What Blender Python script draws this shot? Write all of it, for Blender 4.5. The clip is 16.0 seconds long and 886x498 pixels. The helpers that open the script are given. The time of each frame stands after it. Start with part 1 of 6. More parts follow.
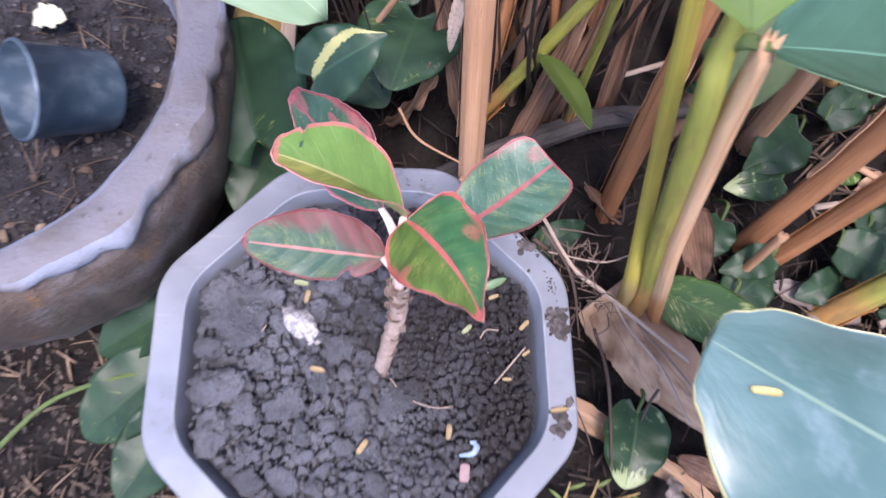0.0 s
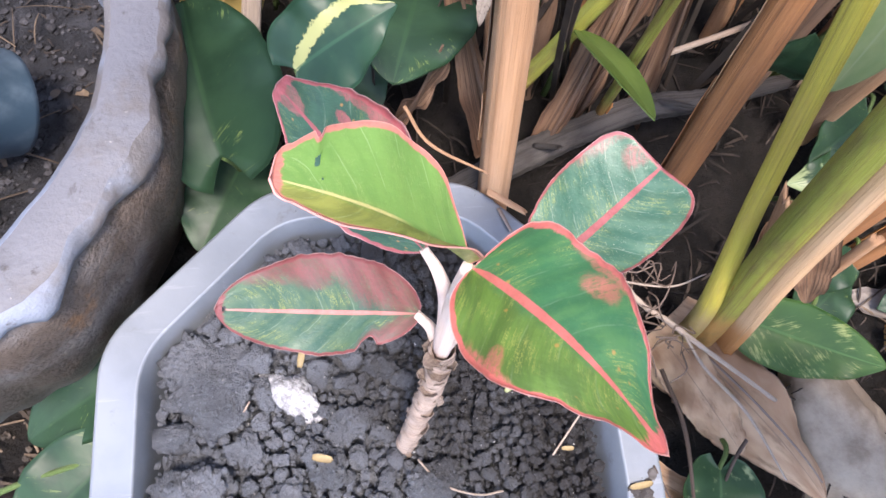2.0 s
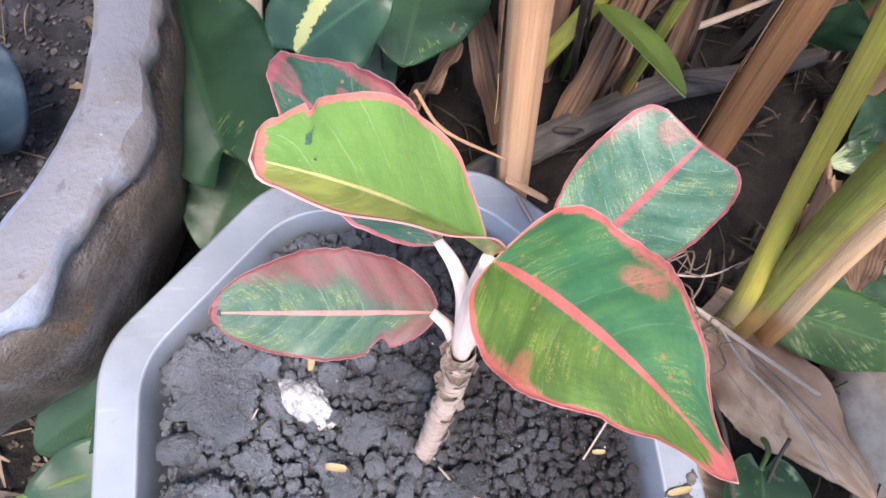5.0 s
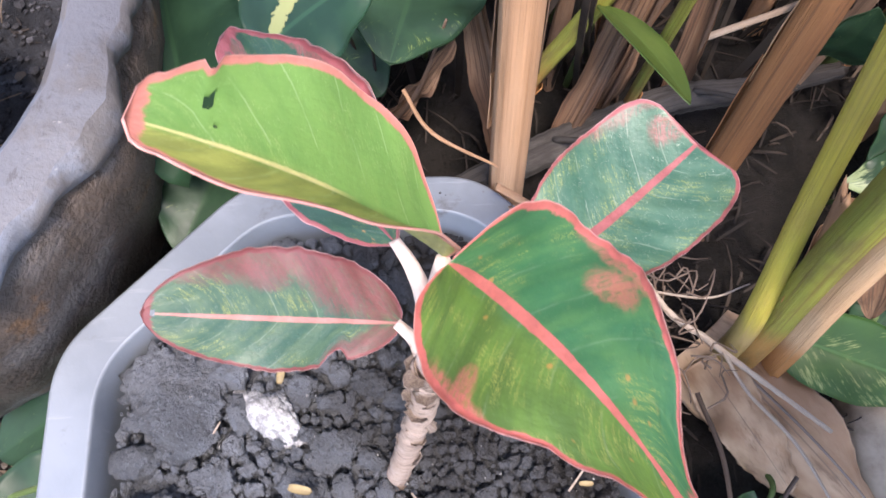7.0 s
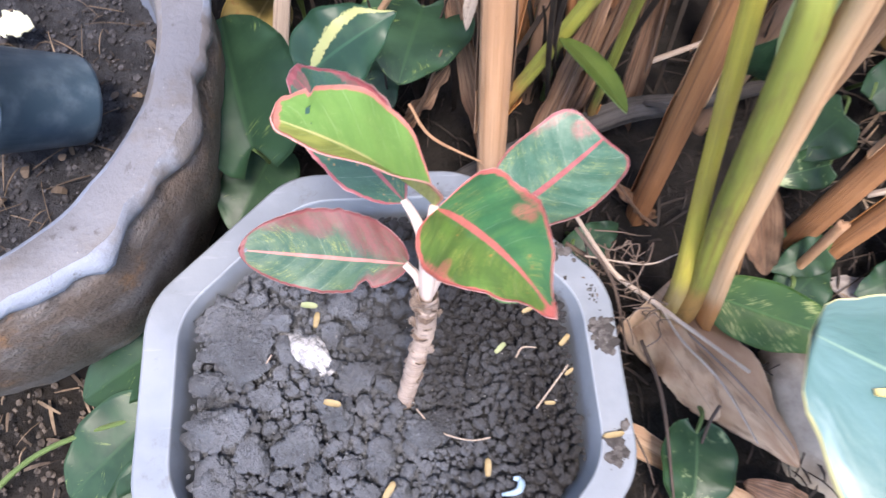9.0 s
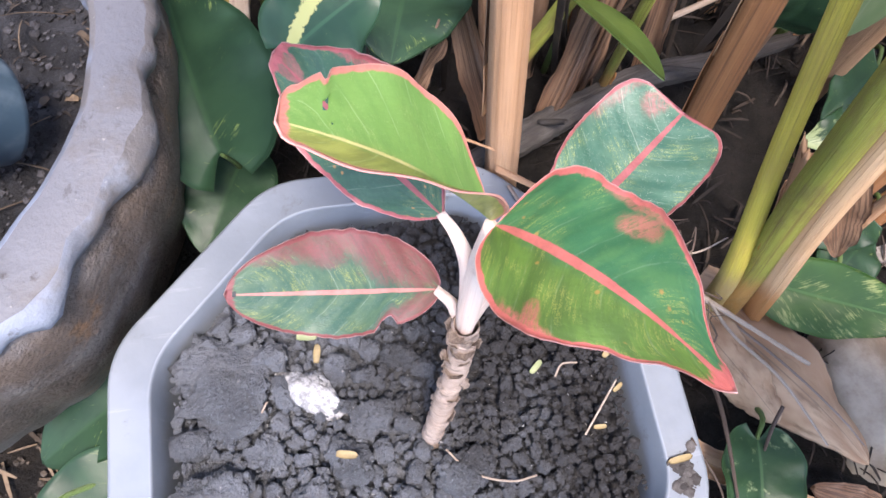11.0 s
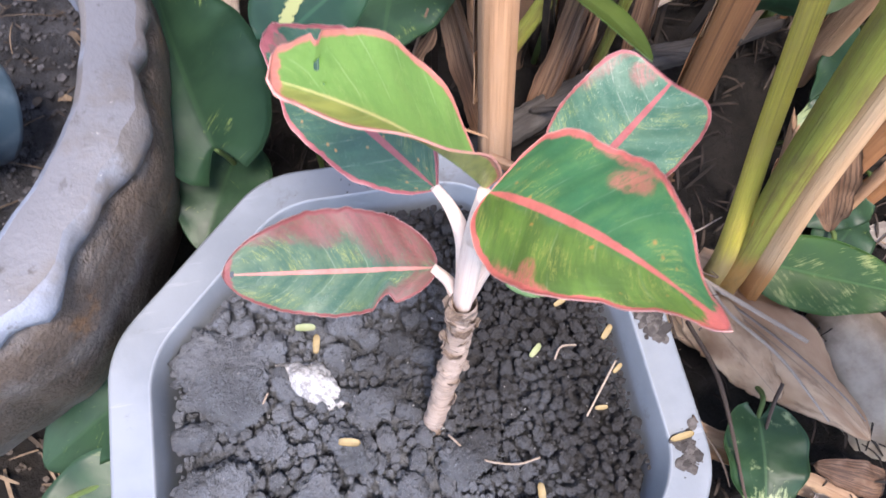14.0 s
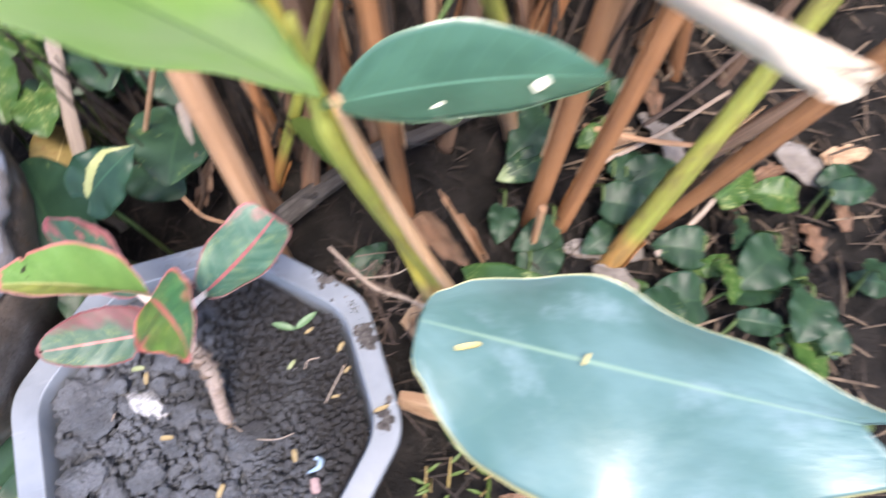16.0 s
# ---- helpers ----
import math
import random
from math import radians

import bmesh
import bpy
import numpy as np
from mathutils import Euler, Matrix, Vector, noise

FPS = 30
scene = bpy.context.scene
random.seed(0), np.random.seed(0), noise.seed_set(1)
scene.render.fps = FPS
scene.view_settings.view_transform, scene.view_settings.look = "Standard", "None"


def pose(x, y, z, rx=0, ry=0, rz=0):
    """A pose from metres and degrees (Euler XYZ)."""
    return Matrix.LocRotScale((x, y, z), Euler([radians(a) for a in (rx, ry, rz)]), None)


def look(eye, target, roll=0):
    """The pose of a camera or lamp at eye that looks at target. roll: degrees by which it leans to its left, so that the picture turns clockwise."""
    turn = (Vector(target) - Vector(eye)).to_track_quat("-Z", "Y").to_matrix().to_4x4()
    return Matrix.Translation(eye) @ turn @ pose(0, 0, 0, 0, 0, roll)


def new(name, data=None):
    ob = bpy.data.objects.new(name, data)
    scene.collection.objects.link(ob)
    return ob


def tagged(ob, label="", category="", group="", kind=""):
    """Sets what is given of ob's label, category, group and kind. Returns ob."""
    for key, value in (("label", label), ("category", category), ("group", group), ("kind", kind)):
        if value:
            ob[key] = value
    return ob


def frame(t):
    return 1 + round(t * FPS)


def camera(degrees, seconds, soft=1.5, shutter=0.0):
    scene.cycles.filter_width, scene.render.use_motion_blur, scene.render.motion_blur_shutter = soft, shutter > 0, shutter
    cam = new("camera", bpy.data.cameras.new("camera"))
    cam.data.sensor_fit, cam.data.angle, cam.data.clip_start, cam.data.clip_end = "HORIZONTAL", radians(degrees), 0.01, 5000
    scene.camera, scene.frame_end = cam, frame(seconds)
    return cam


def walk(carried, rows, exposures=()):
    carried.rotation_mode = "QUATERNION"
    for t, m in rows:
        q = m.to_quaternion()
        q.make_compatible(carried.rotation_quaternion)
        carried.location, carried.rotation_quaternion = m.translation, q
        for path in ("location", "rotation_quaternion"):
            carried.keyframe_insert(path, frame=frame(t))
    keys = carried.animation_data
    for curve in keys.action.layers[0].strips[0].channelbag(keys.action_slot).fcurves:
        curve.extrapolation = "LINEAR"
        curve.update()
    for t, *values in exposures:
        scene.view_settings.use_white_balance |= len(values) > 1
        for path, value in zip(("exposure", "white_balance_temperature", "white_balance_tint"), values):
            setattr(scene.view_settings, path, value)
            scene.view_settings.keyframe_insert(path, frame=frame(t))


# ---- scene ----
from mathutils.bvhtree import BVHTree
cam = camera(65.1, 16.0, soft=1.5, shutter=0.7)
# seconds, stops, kelvin, tint
EXPOSURES = [(0.0, 1.95, 6450, 30), (0.5, 2.17, 6700, 18), (1.0, 2.17, 6850, 18), (2.5, 2.25, 6850, 18), (4.0, 2.25, 6850, 18), (6.5, 2.12, 6900, 18), (7.2, 2.12, 6900, 18),
             (8.0, 2.27, 6850, 18), (9.0, 2.27, 6850, 18), (11.5, 2.2, 6850, 18), (16.0, 2.2, 6850, 18)]
PATH = [
    (0, (0.025, -0.033, 0.637), (0.207, 0.632, -1.241), 14.9),
    (0.5, (0.016, -0.006, 0.591), (0.256, 0.668, -1.277), 19.2),
    (1, (0.011, 0.0, 0.574), (0.235, 0.679, -1.294), 15.3),
    (1.5, (0.002, 0.007, 0.559), (0.28, 0.68, -1.304), 18.5),
    (2, (0.001, 0.016, 0.546), (0.297, 0.689, -1.314), 19.2),
    (2.5, (0.002, 0.019, 0.538), (0.304, 0.668, -1.329), 19.8),
    (3, (0.004, 0.018, 0.534), (0.296, 0.653, -1.339), 19.3),
    (3.5, (0.009, 0.016, 0.535), (0.297, 0.66, -1.337), 18.4),
    (4, (0.0, 0.017, 0.536), (0.281, 0.659, -1.337), 17.9),
    (6.5, (0.017, 0.029, 0.507), (0.211, 0.742, -1.352), 10.9),
    (7, (0.02, 0.024, 0.507), (0.225, 0.743, -1.348), 12.5),
    (7.5, (0.033, 0.003, 0.537), (0.205, 0.738, -1.315), 10.6),
    (8, (0.064, -0.039, 0.594), (0.227, 0.763, -1.231), 9.2),
    (8.5, (0.044, -0.038, 0.606), (0.237, 0.735, -1.228), 10.4),
    (9, (0.015, -0.028, 0.583), (0.204, 0.729, -1.259), 10.5),
    (11.5, (-0.003, 0.014, 0.528), (0.298, 0.701, -1.326), 14.3),
    (12, (-0.001, 0.016, 0.526), (0.296, 0.704, -1.329), 14.1),
    (12.5, (-0.003, 0.013, 0.527), (0.308, 0.707, -1.323), 14.6),
    (13, (-0.009, 0.008, 0.524), (0.319, 0.693, -1.326), 15.5),
    (13.5, (-0.008, -0.004, 0.515), (0.301, 0.688, -1.336), 13.8),
    (14, (-0.004, 0.0, 0.528), (0.297, 0.712, -1.317), 12.3),
    (14.5, (-0.004, -0.002, 0.54), (0.311, 0.735, -1.292), 12.4),
    (15, (0.014, -0.014, 0.574), (0.281, 0.676, -1.285), 10.4),
    (15.5, (0.061, -0.048, 0.641), (0.361, 0.645, -1.211), 9.4),
    (16, (0.126, -0.077, 0.711), (0.446, 0.643, -1.127), 6.3),
]
walk(cam, [(t, look(eye, target, roll)) for t, eye, target, roll in PATH], EXPOSURES)

# ---- light: open shade under a bright sky, with a wide soft sun ----
world = bpy.data.worlds.new("sky")
scene.world = world
world.use_nodes = True
SUN_UP, SUN_ROUND = 70.0, 184.0
sky = world.node_tree.nodes.new("ShaderNodeTexSky")
sky.sky_type = "NISHITA"
sky.sun_disc = False
sky.sun_elevation, sky.sun_rotation = radians(SUN_UP), radians(SUN_ROUND)
background = world.node_tree.nodes["Background"]
world.node_tree.links.new(sky.outputs[0], background.inputs[0])
background.inputs[1].default_value = 0.15
sun_data = bpy.data.lights.new("sun", "SUN")
sun_data.energy, sun_data.angle, sun_data.color = 1.6, radians(16), (1.0, 0.95, 0.88)
sun = new("sun", sun_data)
_a = radians(SUN_ROUND)
_d = Vector((math.sin(_a) * math.cos(radians(SUN_UP)), math.cos(_a) * math.cos(radians(SUN_UP)), math.sin(radians(SUN_UP))))
sun.matrix_world = look(_d * 5, (0, 0, 0))


# ---- node helpers ----
class Mat:
    """A node material that is put together step by step."""

    def __init__(self, name):
        self.m = bpy.data.materials.new(name)
        self.m.use_nodes = True
        self.t = self.m.node_tree
        self.bsdf = self.t.nodes["Principled BSDF"]

    def node(self, kind, **inputs):
        n = self.t.nodes.new(kind)
        for k, v in inputs.items():
            self.put(n, k, v)
        return n

    def put(self, n, key, v):
        sock = n.inputs[int(key[1:])] if key[0] == "i" and key[1:].isdigit() else n.inputs[key.replace("_", " ")]
        if hasattr(v, "is_output"):
            self.t.links.new(v, sock)
        else:
            sock.default_value = v

    def coord(self, which="Object"):
        return self.t.nodes.new("ShaderNodeTexCoord").outputs[which]

    def uv(self):
        sep = self.node("ShaderNodeSeparateXYZ", i0=self.coord("UV"))
        return sep.outputs[0], sep.outputs[1]

    def scaled(self, vec, sc):
        n = self.node("ShaderNodeMapping", Vector=vec)
        n.inputs["Scale"].default_value = sc
        return n.outputs[0]

    def noise(self, vec, scale, detail=4.0, rough=0.55):
        return self.node("ShaderNodeTexNoise", Vector=vec, Scale=scale, Detail=detail, Roughness=rough).outputs[0]

    def voronoi(self, vec, scale, feature="F1"):
        n = self.node("ShaderNodeTexVoronoi", Vector=vec, Scale=scale)
        n.feature = feature
        return n.outputs[0]

    def math(self, op, a, b=0.0, c=0.0):
        n = self.node("ShaderNodeMath", i0=a, i1=b, i2=c)
        n.operation = op
        return n.outputs[0]

    def step(self, v, lo, hi):
        n = self.node("ShaderNodeMapRange", Value=v)
        n.interpolation_type = "SMOOTHSTEP"
        n.inputs["From Min"].default_value, n.inputs["From Max"].default_value = lo, hi
        return n.outputs[0]

    def mix(self, fac, a, b):
        n = self.t.nodes.new("ShaderNodeMix")
        n.data_type = "RGBA"
        for sock, v in ((n.inputs[0], fac), (n.inputs[6], a), (n.inputs[7], b)):
            if hasattr(v, "is_output"):
                self.t.links.new(v, sock)
            else:
                sock.default_value = v if isinstance(v, float) else (*v, 1.0)
        return n.outputs[2]

    def bump(self, height, strength=0.4, distance=0.002, normal=None):
        n = self.node("ShaderNodeBump", Height=height, Strength=strength, Distance=distance)
        if normal is not None:
            self.put(n, "Normal", normal)
        self.put(self.bsdf, "Normal", n.outputs[0])
        return n.outputs[0]

    def rand(self):
        return self.t.nodes.new("ShaderNodeObjectInfo").outputs["Random"]

    def island(self):
        return self.t.nodes.new("ShaderNodeNewGeometry").outputs["Random Per Island"]

    def done(self, color, rough=0.6, metal=0.0, spec=0.5, leaf=0.0, coat=0.0):
        self.put(self.bsdf, "Base_Color", color if hasattr(color, "is_output") else (*color, 1.0))
        self.put(self.bsdf, "Roughness", rough)
        self.bsdf.inputs["Metallic"].default_value = metal
        self.bsdf.inputs["Specular IOR Level"].default_value = spec
        self.bsdf.inputs["Coat Weight"].default_value = coat
        self.bsdf.inputs["Coat Roughness"].default_value = 0.3
        if leaf:
            out = self.t.nodes["Material Output"]
            trans = self.node("ShaderNodeBsdfTranslucent")
            self.put(trans, "Color", color if hasattr(color, "is_output") else (*color, 1.0))
            mixer = self.node("ShaderNodeMixShader", i0=leaf, i1=self.bsdf.outputs[0], i2=trans.outputs[0])
            self.t.links.new(mixer.outputs[0], out.inputs[0])
        return self.m


# ---- materials ----
def soil_material(name, dark, light, scale=1.0, brown=None):
    m = Mat(name)
    co = m.t.nodes.new("ShaderNodeNewGeometry").outputs["Position"]
    n1 = m.noise(co, 38 * scale, 6.0)
    n2 = m.noise(co, 260 * scale, 5.0, 0.7)
    n3 = m.noise(co, 1100 * scale, 4.0, 0.75)
    col = m.mix(m.step(n1, 0.35, 0.68), dark, light)
    if brown:
        # ramp to a darker brown towards +x, its edge broken by noise
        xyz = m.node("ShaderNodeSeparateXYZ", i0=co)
        brownness = m.math("ADD", m.math("MULTIPLY_ADD", m.math("SUBTRACT", xyz.outputs[1], 0.05), 0.45, xyz.outputs[0]), m.math("MULTIPLY", m.math("SUBTRACT", m.noise(co, 22, 3.0), 0.5), 0.16))
        col = m.mix(m.math("MULTIPLY", m.rand(), 0.3), col, tuple(c * 1.5 for c in light))
        col = m.mix(m.math("MULTIPLY", m.island(), 0.4), col, tuple(c * 1.2 for c in light))
    col = m.mix(m.math("MULTIPLY", m.step(n3, 0.56, 0.7), 0.7), col, tuple(c * 1.9 for c in light))
    col = m.mix(m.math("MULTIPLY", m.step(n2, 0.45, 0.3), 0.7), col, tuple(c * 0.5 for c in dark))
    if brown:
        col = m.mix(m.math("MULTIPLY", m.step(brownness, -0.02, 0.09), 0.88), col, brown)
    h = m.math("ADD", m.math("MULTIPLY_ADD", m.noise(co, 110 * scale, 4.0, 0.6), 1.6, m.math("MULTIPLY", n1, 0.5)), m.math("MULTIPLY_ADD", n3, 0.7, m.math("MULTIPLY", n2, 1.5)))
    m.bump(h, 1.0, 0.0034)
    return m.done(col, 0.9, spec=0.25)


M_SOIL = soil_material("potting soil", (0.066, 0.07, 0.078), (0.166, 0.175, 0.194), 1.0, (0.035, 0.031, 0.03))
M_BOWLSOIL = soil_material("bowl soil", (0.024, 0.024, 0.027), (0.068, 0.067, 0.073), 1.4)
# earth kept near black: the shade of an unbuilt canopy is in the colour
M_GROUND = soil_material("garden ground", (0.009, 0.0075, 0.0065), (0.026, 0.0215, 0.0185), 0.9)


def plastic_material():
    m = Mat("grey plastic")
    co = m.coord("Object")
    n = m.noise(co, 22, 5.0)
    n2 = m.noise(co, 190, 3.0, 0.7)
    col = m.mix(m.step(n, 0.35, 0.7), (0.155, 0.174, 0.2), (0.205, 0.226, 0.256))
    dirt = m.math("MULTIPLY", m.step(m.noise(co, 38, 8.0, 0.74), 0.55, 0.72), 0.8)
    scratch = m.noise(m.scaled(co, (14, 160, 30)), 1.0, 4.0, 0.7)
    col = m.mix(m.math("MULTIPLY", m.step(scratch, 0.6, 0.68), 0.35), col, (0.3, 0.32, 0.35))
    col = m.mix(dirt, col, (0.09, 0.08, 0.08))
    m.bump(m.math("ADD", n2, m.math("MULTIPLY", n, 0.5)), 0.16, 0.001)
    return m.done(col, m.math("ADD", m.math("MULTIPLY", n2, 0.2), 0.36), spec=0.45)


M_PLASTIC = plastic_material()


def concrete_material(name, base, worn, amount, seed, rough=0.4, rust=None):
    m = Mat(name)
    co = m.scaled(m.coord("Object"), (1, 1, 1))
    n1 = m.noise(m.node("ShaderNodeVectorMath", i0=co, i1=(seed, seed, 0)).outputs[0], 16, 6.0, 0.6)
    n2 = m.noise(co, 120, 5.0, 0.7)
    n3 = m.noise(co, 420, 2.0)
    col = m.mix(m.step(n1, amount, amount + 0.12), base, worn)
    stain = m.noise(m.node("ShaderNodeVectorMath", i0=co, i1=(seed + 4, 0, seed)).outputs[0], 9, 8.0, 0.68)
    col = m.mix(m.math("MULTIPLY", m.step(stain, 0.5, 0.68), 0.6), col, tuple(c * 0.55 for c in worn))
    col = m.mix(m.math("MULTIPLY", m.step(stain, 0.42, 0.3), 0.5), col, tuple(c * 1.25 for c in base))
    col = m.mix(m.step(n2, 0.6, 0.75), col, tuple(c * 0.5 for c in worn))
    col = m.mix(m.math("MULTIPLY", m.step(n3, 0.72, 0.78), 0.5), col, (0.36, 0.34, 0.31))
    if rust:
        n4 = m.noise(co, 34, 7.0, 0.72)
        col = m.mix(m.math("MULTIPLY", m.step(n4, 0.56, 0.7), 0.7), col, rust)
        col = m.mix(m.math("MULTIPLY", m.step(m.noise(co, 75, 6.0, 0.75), 0.55, 0.66), 0.7), col, tuple(c * 0.35 for c in base))
    scuff = m.noise(m.scaled(co, (60, 25, 40)), 1.0, 7.0, 0.75)
    col = m.mix(m.math("MULTIPLY", m.step(scuff, 0.6, 0.66), 0.55), col, tuple(c * 0.45 for c in worn))
    m.bump(m.math("ADD", m.math("MULTIPLY", scuff, 0.4), m.math("ADD", n2, m.math("MULTIPLY_ADD", n3, 0.4, m.math("MULTIPLY", n1, 1.6)))), rough, 0.0024)
    return m.done(col, 0.62, spec=0.4)


M_BOWLRIM = concrete_material("worn grey paint", (0.124, 0.123, 0.135), (0.105, 0.093, 0.088), 0.52, 3.0)
M_BOWLWALL = concrete_material("brown concrete", (0.08, 0.06, 0.048), (0.125, 0.11, 0.104), 0.5, 8.0, 0.9, (0.2, 0.1, 0.04))
M_WALL = concrete_material("added wall", (0.2, 0.17, 0.14), (0.13, 0.12, 0.1), 0.5, 1.0)
M_FLAKE = concrete_material("pale paint edge", (0.19, 0.213, 0.262), (0.14, 0.128, 0.125), 0.47, 5.0)


def cup_material():
    m = Mat("dark blue plastic")
    n = m.noise(m.coord("Object"), 70, 5.0)
    col = m.mix(m.step(n, 0.4, 0.75), (0.034, 0.06, 0.082), (0.1, 0.135, 0.162))
    m.bump(n, 0.12, 0.001)
    return m.done(col, 0.42, spec=0.45)


M_CUP = cup_material()
RED, PINK = (0.56, 0.135, 0.12), (0.8, 0.58, 0.54)


def aglaonema_material(name, green, second, edge, seed, rib=0.05, rimcol=RED, patches=(), streaky=0.5, soft=0.12, lime=False, specks=0.5, tip=0.12, sheen=0.2, lower=None, veins=0.0, ribcol=None, spots=0.0, flare=0.0, broken_up=0.0):
    """A leaf with a red margin and midrib, green fields between the side veins, dotted yellow rows along them and red patches: (u, v, length, width, strength).
    lower: the colour of one half, with its end of v; veins: how clearly pale side veins show; spots: how many orange spots."""
    m = Mat(name)
    u, v = m.uv()
    side = m.math("ABSOLUTE", m.math("SUBTRACT", m.math("MULTIPLY", v, 2.0), 1.0))
    slant = m.math("SUBTRACT", u, m.math("MULTIPLY", m.math("POWER", side, 1.25), 0.2))
    place = m.node("ShaderNodeCombineXYZ", i0=u, i1=v, i2=seed).outputs[0]
    veinco = m.node("ShaderNodeCombineXYZ", i0=slant, i1=v, i2=seed).outputs[0]
    coarse = m.noise(m.scaled(place, (5, 3.6, 1)), 1.0, 5.0, 0.6)
    fine = m.noise(m.scaled(place, (34, 20, 1)), 1.0, 5.0, 0.7)
    grain = m.noise(m.scaled(place, (210, 120, 1)), 1.0, 3.0, 0.7)
    streak = m.noise(m.scaled(veinco, (75, 5, 1)), 1.0, 4.0, 0.7)
    broad = m.noise(m.scaled(veinco, (15, 2.4, 1)), 1.0, 4.0, 0.6)
    col = m.mix(m.step(m.math("ADD", m.math("MULTIPLY", coarse, 0.5), m.math("MULTIPLY", broad, 0.5)), 0.4, 0.62), green, second)
    if lower:
        tone, end = lower
        under = m.math("ADD", v if end else m.math("SUBTRACT", 1.0, v), m.math("MULTIPLY", m.math("SUBTRACT", coarse, 0.5), 0.25))
        col = m.mix(m.math("MULTIPLY", m.step(under, 0.46, 0.6), 0.75), col, m.mix(m.step(broad, 0.38, 0.62), tone, tuple(c * 0.6 for c in tone)))
    # dotted rows between the veins
    field = m.step(m.noise(m.scaled(place, (4.5, 3.5, 1)), 1.0, 3.0), 0.46, 0.62)
    dots = m.math("MULTIPLY", m.step(streak, 0.47, 0.58), m.step(grain, 0.46, 0.58))
    col = m.mix(m.math("MULTIPLY", m.math("MULTIPLY", field, dots), streaky), col, (0.42, 0.43, 0.11) if not lime else (0.5, 0.6, 0.24))
    fleck = m.math("MULTIPLY", m.step(grain, 0.57, 0.66), m.step(fine, 0.46, 0.62))
    col = m.mix(m.math("MULTIPLY", fleck, specks), col, (0.5, 0.56, 0.42) if not lime else (0.6, 0.7, 0.36))
    w = m.math("SINE", m.math("MULTIPLY", m.math("ADD", slant, m.math("MULTIPLY", m.math("SUBTRACT", coarse, 0.5), 0.03)), 40.0))
    if veins:
        broken = m.step(m.noise(m.scaled(place, (9, 7, 1)), 1.0, 2.0), 0.4, 0.58)
        col = m.mix(m.math("MULTIPLY", m.math("MULTIPLY", m.step(w, 0.986, 0.9995), broken), veins), col, (0.4, 0.46, 0.36) if not lime else (0.5, 0.64, 0.34))
    if spots:
        dot = m.step(m.math("ADD", m.voronoi(m.scaled(place, (19, 10, 1)), 1.0), m.math("MULTIPLY", m.math("SUBTRACT", grain, 0.5), 0.2)), 0.2, 0.08)
        keep = m.step(m.noise(m.scaled(place, (6, 4, 1)), 1.0, 1.0), 0.5, 0.55)
        col = m.mix(m.math("MULTIPLY", m.math("MULTIPLY", dot, keep), spots), col, (0.6, 0.27, 0.08))
    # red patches, ragged along the veins
    ragged = m.math("ADD", m.math("MULTIPLY", m.math("SUBTRACT", fine, 0.5), 1.0), m.math("ADD", m.math("MULTIPLY", m.math("SUBTRACT", broad, 0.5), 1.6), m.math("MULTIPLY", m.math("SUBTRACT", streak, 0.5), 0.7)))
    for pu, pv, ru, rv, strength in patches:
        far = m.math("ADD", m.math("POWER", m.math("DIVIDE", m.math("SUBTRACT", slant, pu), ru), 2.0), m.math("POWER", m.math("DIVIDE", m.math("SUBTRACT", v, pv), rv), 2.0))
        inside = m.step(m.math("ADD", m.math("POWER", far, 0.5), ragged), 1.0 + soft, 1.0 - soft)
        mottled = m.mix(m.step(m.math("ADD", m.math("MULTIPLY", grain, 0.5), m.math("MULTIPLY", streak, 0.5)), 0.42, 0.6), rimcol, tuple(c * 0.6 + g * 0.3 for c, g in zip(rimcol, green)))
        mottled = m.mix(m.math("MULTIPLY", m.step(w, -0.3, 0.9), 0.35), mottled, tuple(min(1.0, c * 1.25 + 0.02) for c in rimcol))
        if broken_up:
            inside = m.math("MULTIPLY", inside, m.math("MULTIPLY_ADD", m.step(m.math("ADD", m.math("MULTIPLY", streak, 0.6), m.math("MULTIPLY", fine, 0.4)), 0.42, 0.54), broken_up, 1.0 - broken_up))
        col = m.mix(m.math("MULTIPLY", inside, strength), col, mottled)
    # midrib
    ribw = m.math("ADD", m.math("MULTIPLY_ADD", m.math("SUBTRACT", 1.0, u), rib, 0.035 if rib else 0.03), m.math("MULTIPLY", m.step(u, 0.8, 1.0), flare))
    ribw = m.math("ADD", ribw, m.math("MULTIPLY", m.math("SUBTRACT", fine, 0.5), 0.035))
    on_rib = m.math("MULTIPLY", m.step(m.math("SUBTRACT", side, ribw), 0.008, -0.006), 0.95)
    if lime:
        on_rib = m.math("MULTIPLY", on_rib, m.step(u, 0.4, 0.56))
    col = m.mix(on_rib, col, m.mix(m.step(fine, 0.35, 0.7), ribcol or rimcol, tuple(c * 0.82 for c in (ribcol or rimcol))))
    # margin: nearness to the edge, about even all round
    belly = m.math("POWER", m.math("MULTIPLY", m.math("MULTIPLY", u, 4.0), m.math("SUBTRACT", 1.0, u)), 0.5)
    near = m.math("MINIMUM", m.math("MULTIPLY", m.math("SUBTRACT", 1.0, side), belly), m.math("MULTIPLY", m.math("SUBTRACT", 1.0, u), edge / tip))
    ragedge = m.math("ADD", m.math("MULTIPLY", m.math("SUBTRACT", fine, 0.5), edge * 0.9), m.math("MULTIPLY", m.math("SUBTRACT", broad, 0.5), edge * 1.1))
    wide = m.math("ADD", near, ragedge)
    col = m.mix(m.step(wide, edge + 0.012, edge - 0.012), col, m.mix(m.step(fine, 0.35, 0.7), rimcol, tuple(c * 0.8 for c in rimcol)))
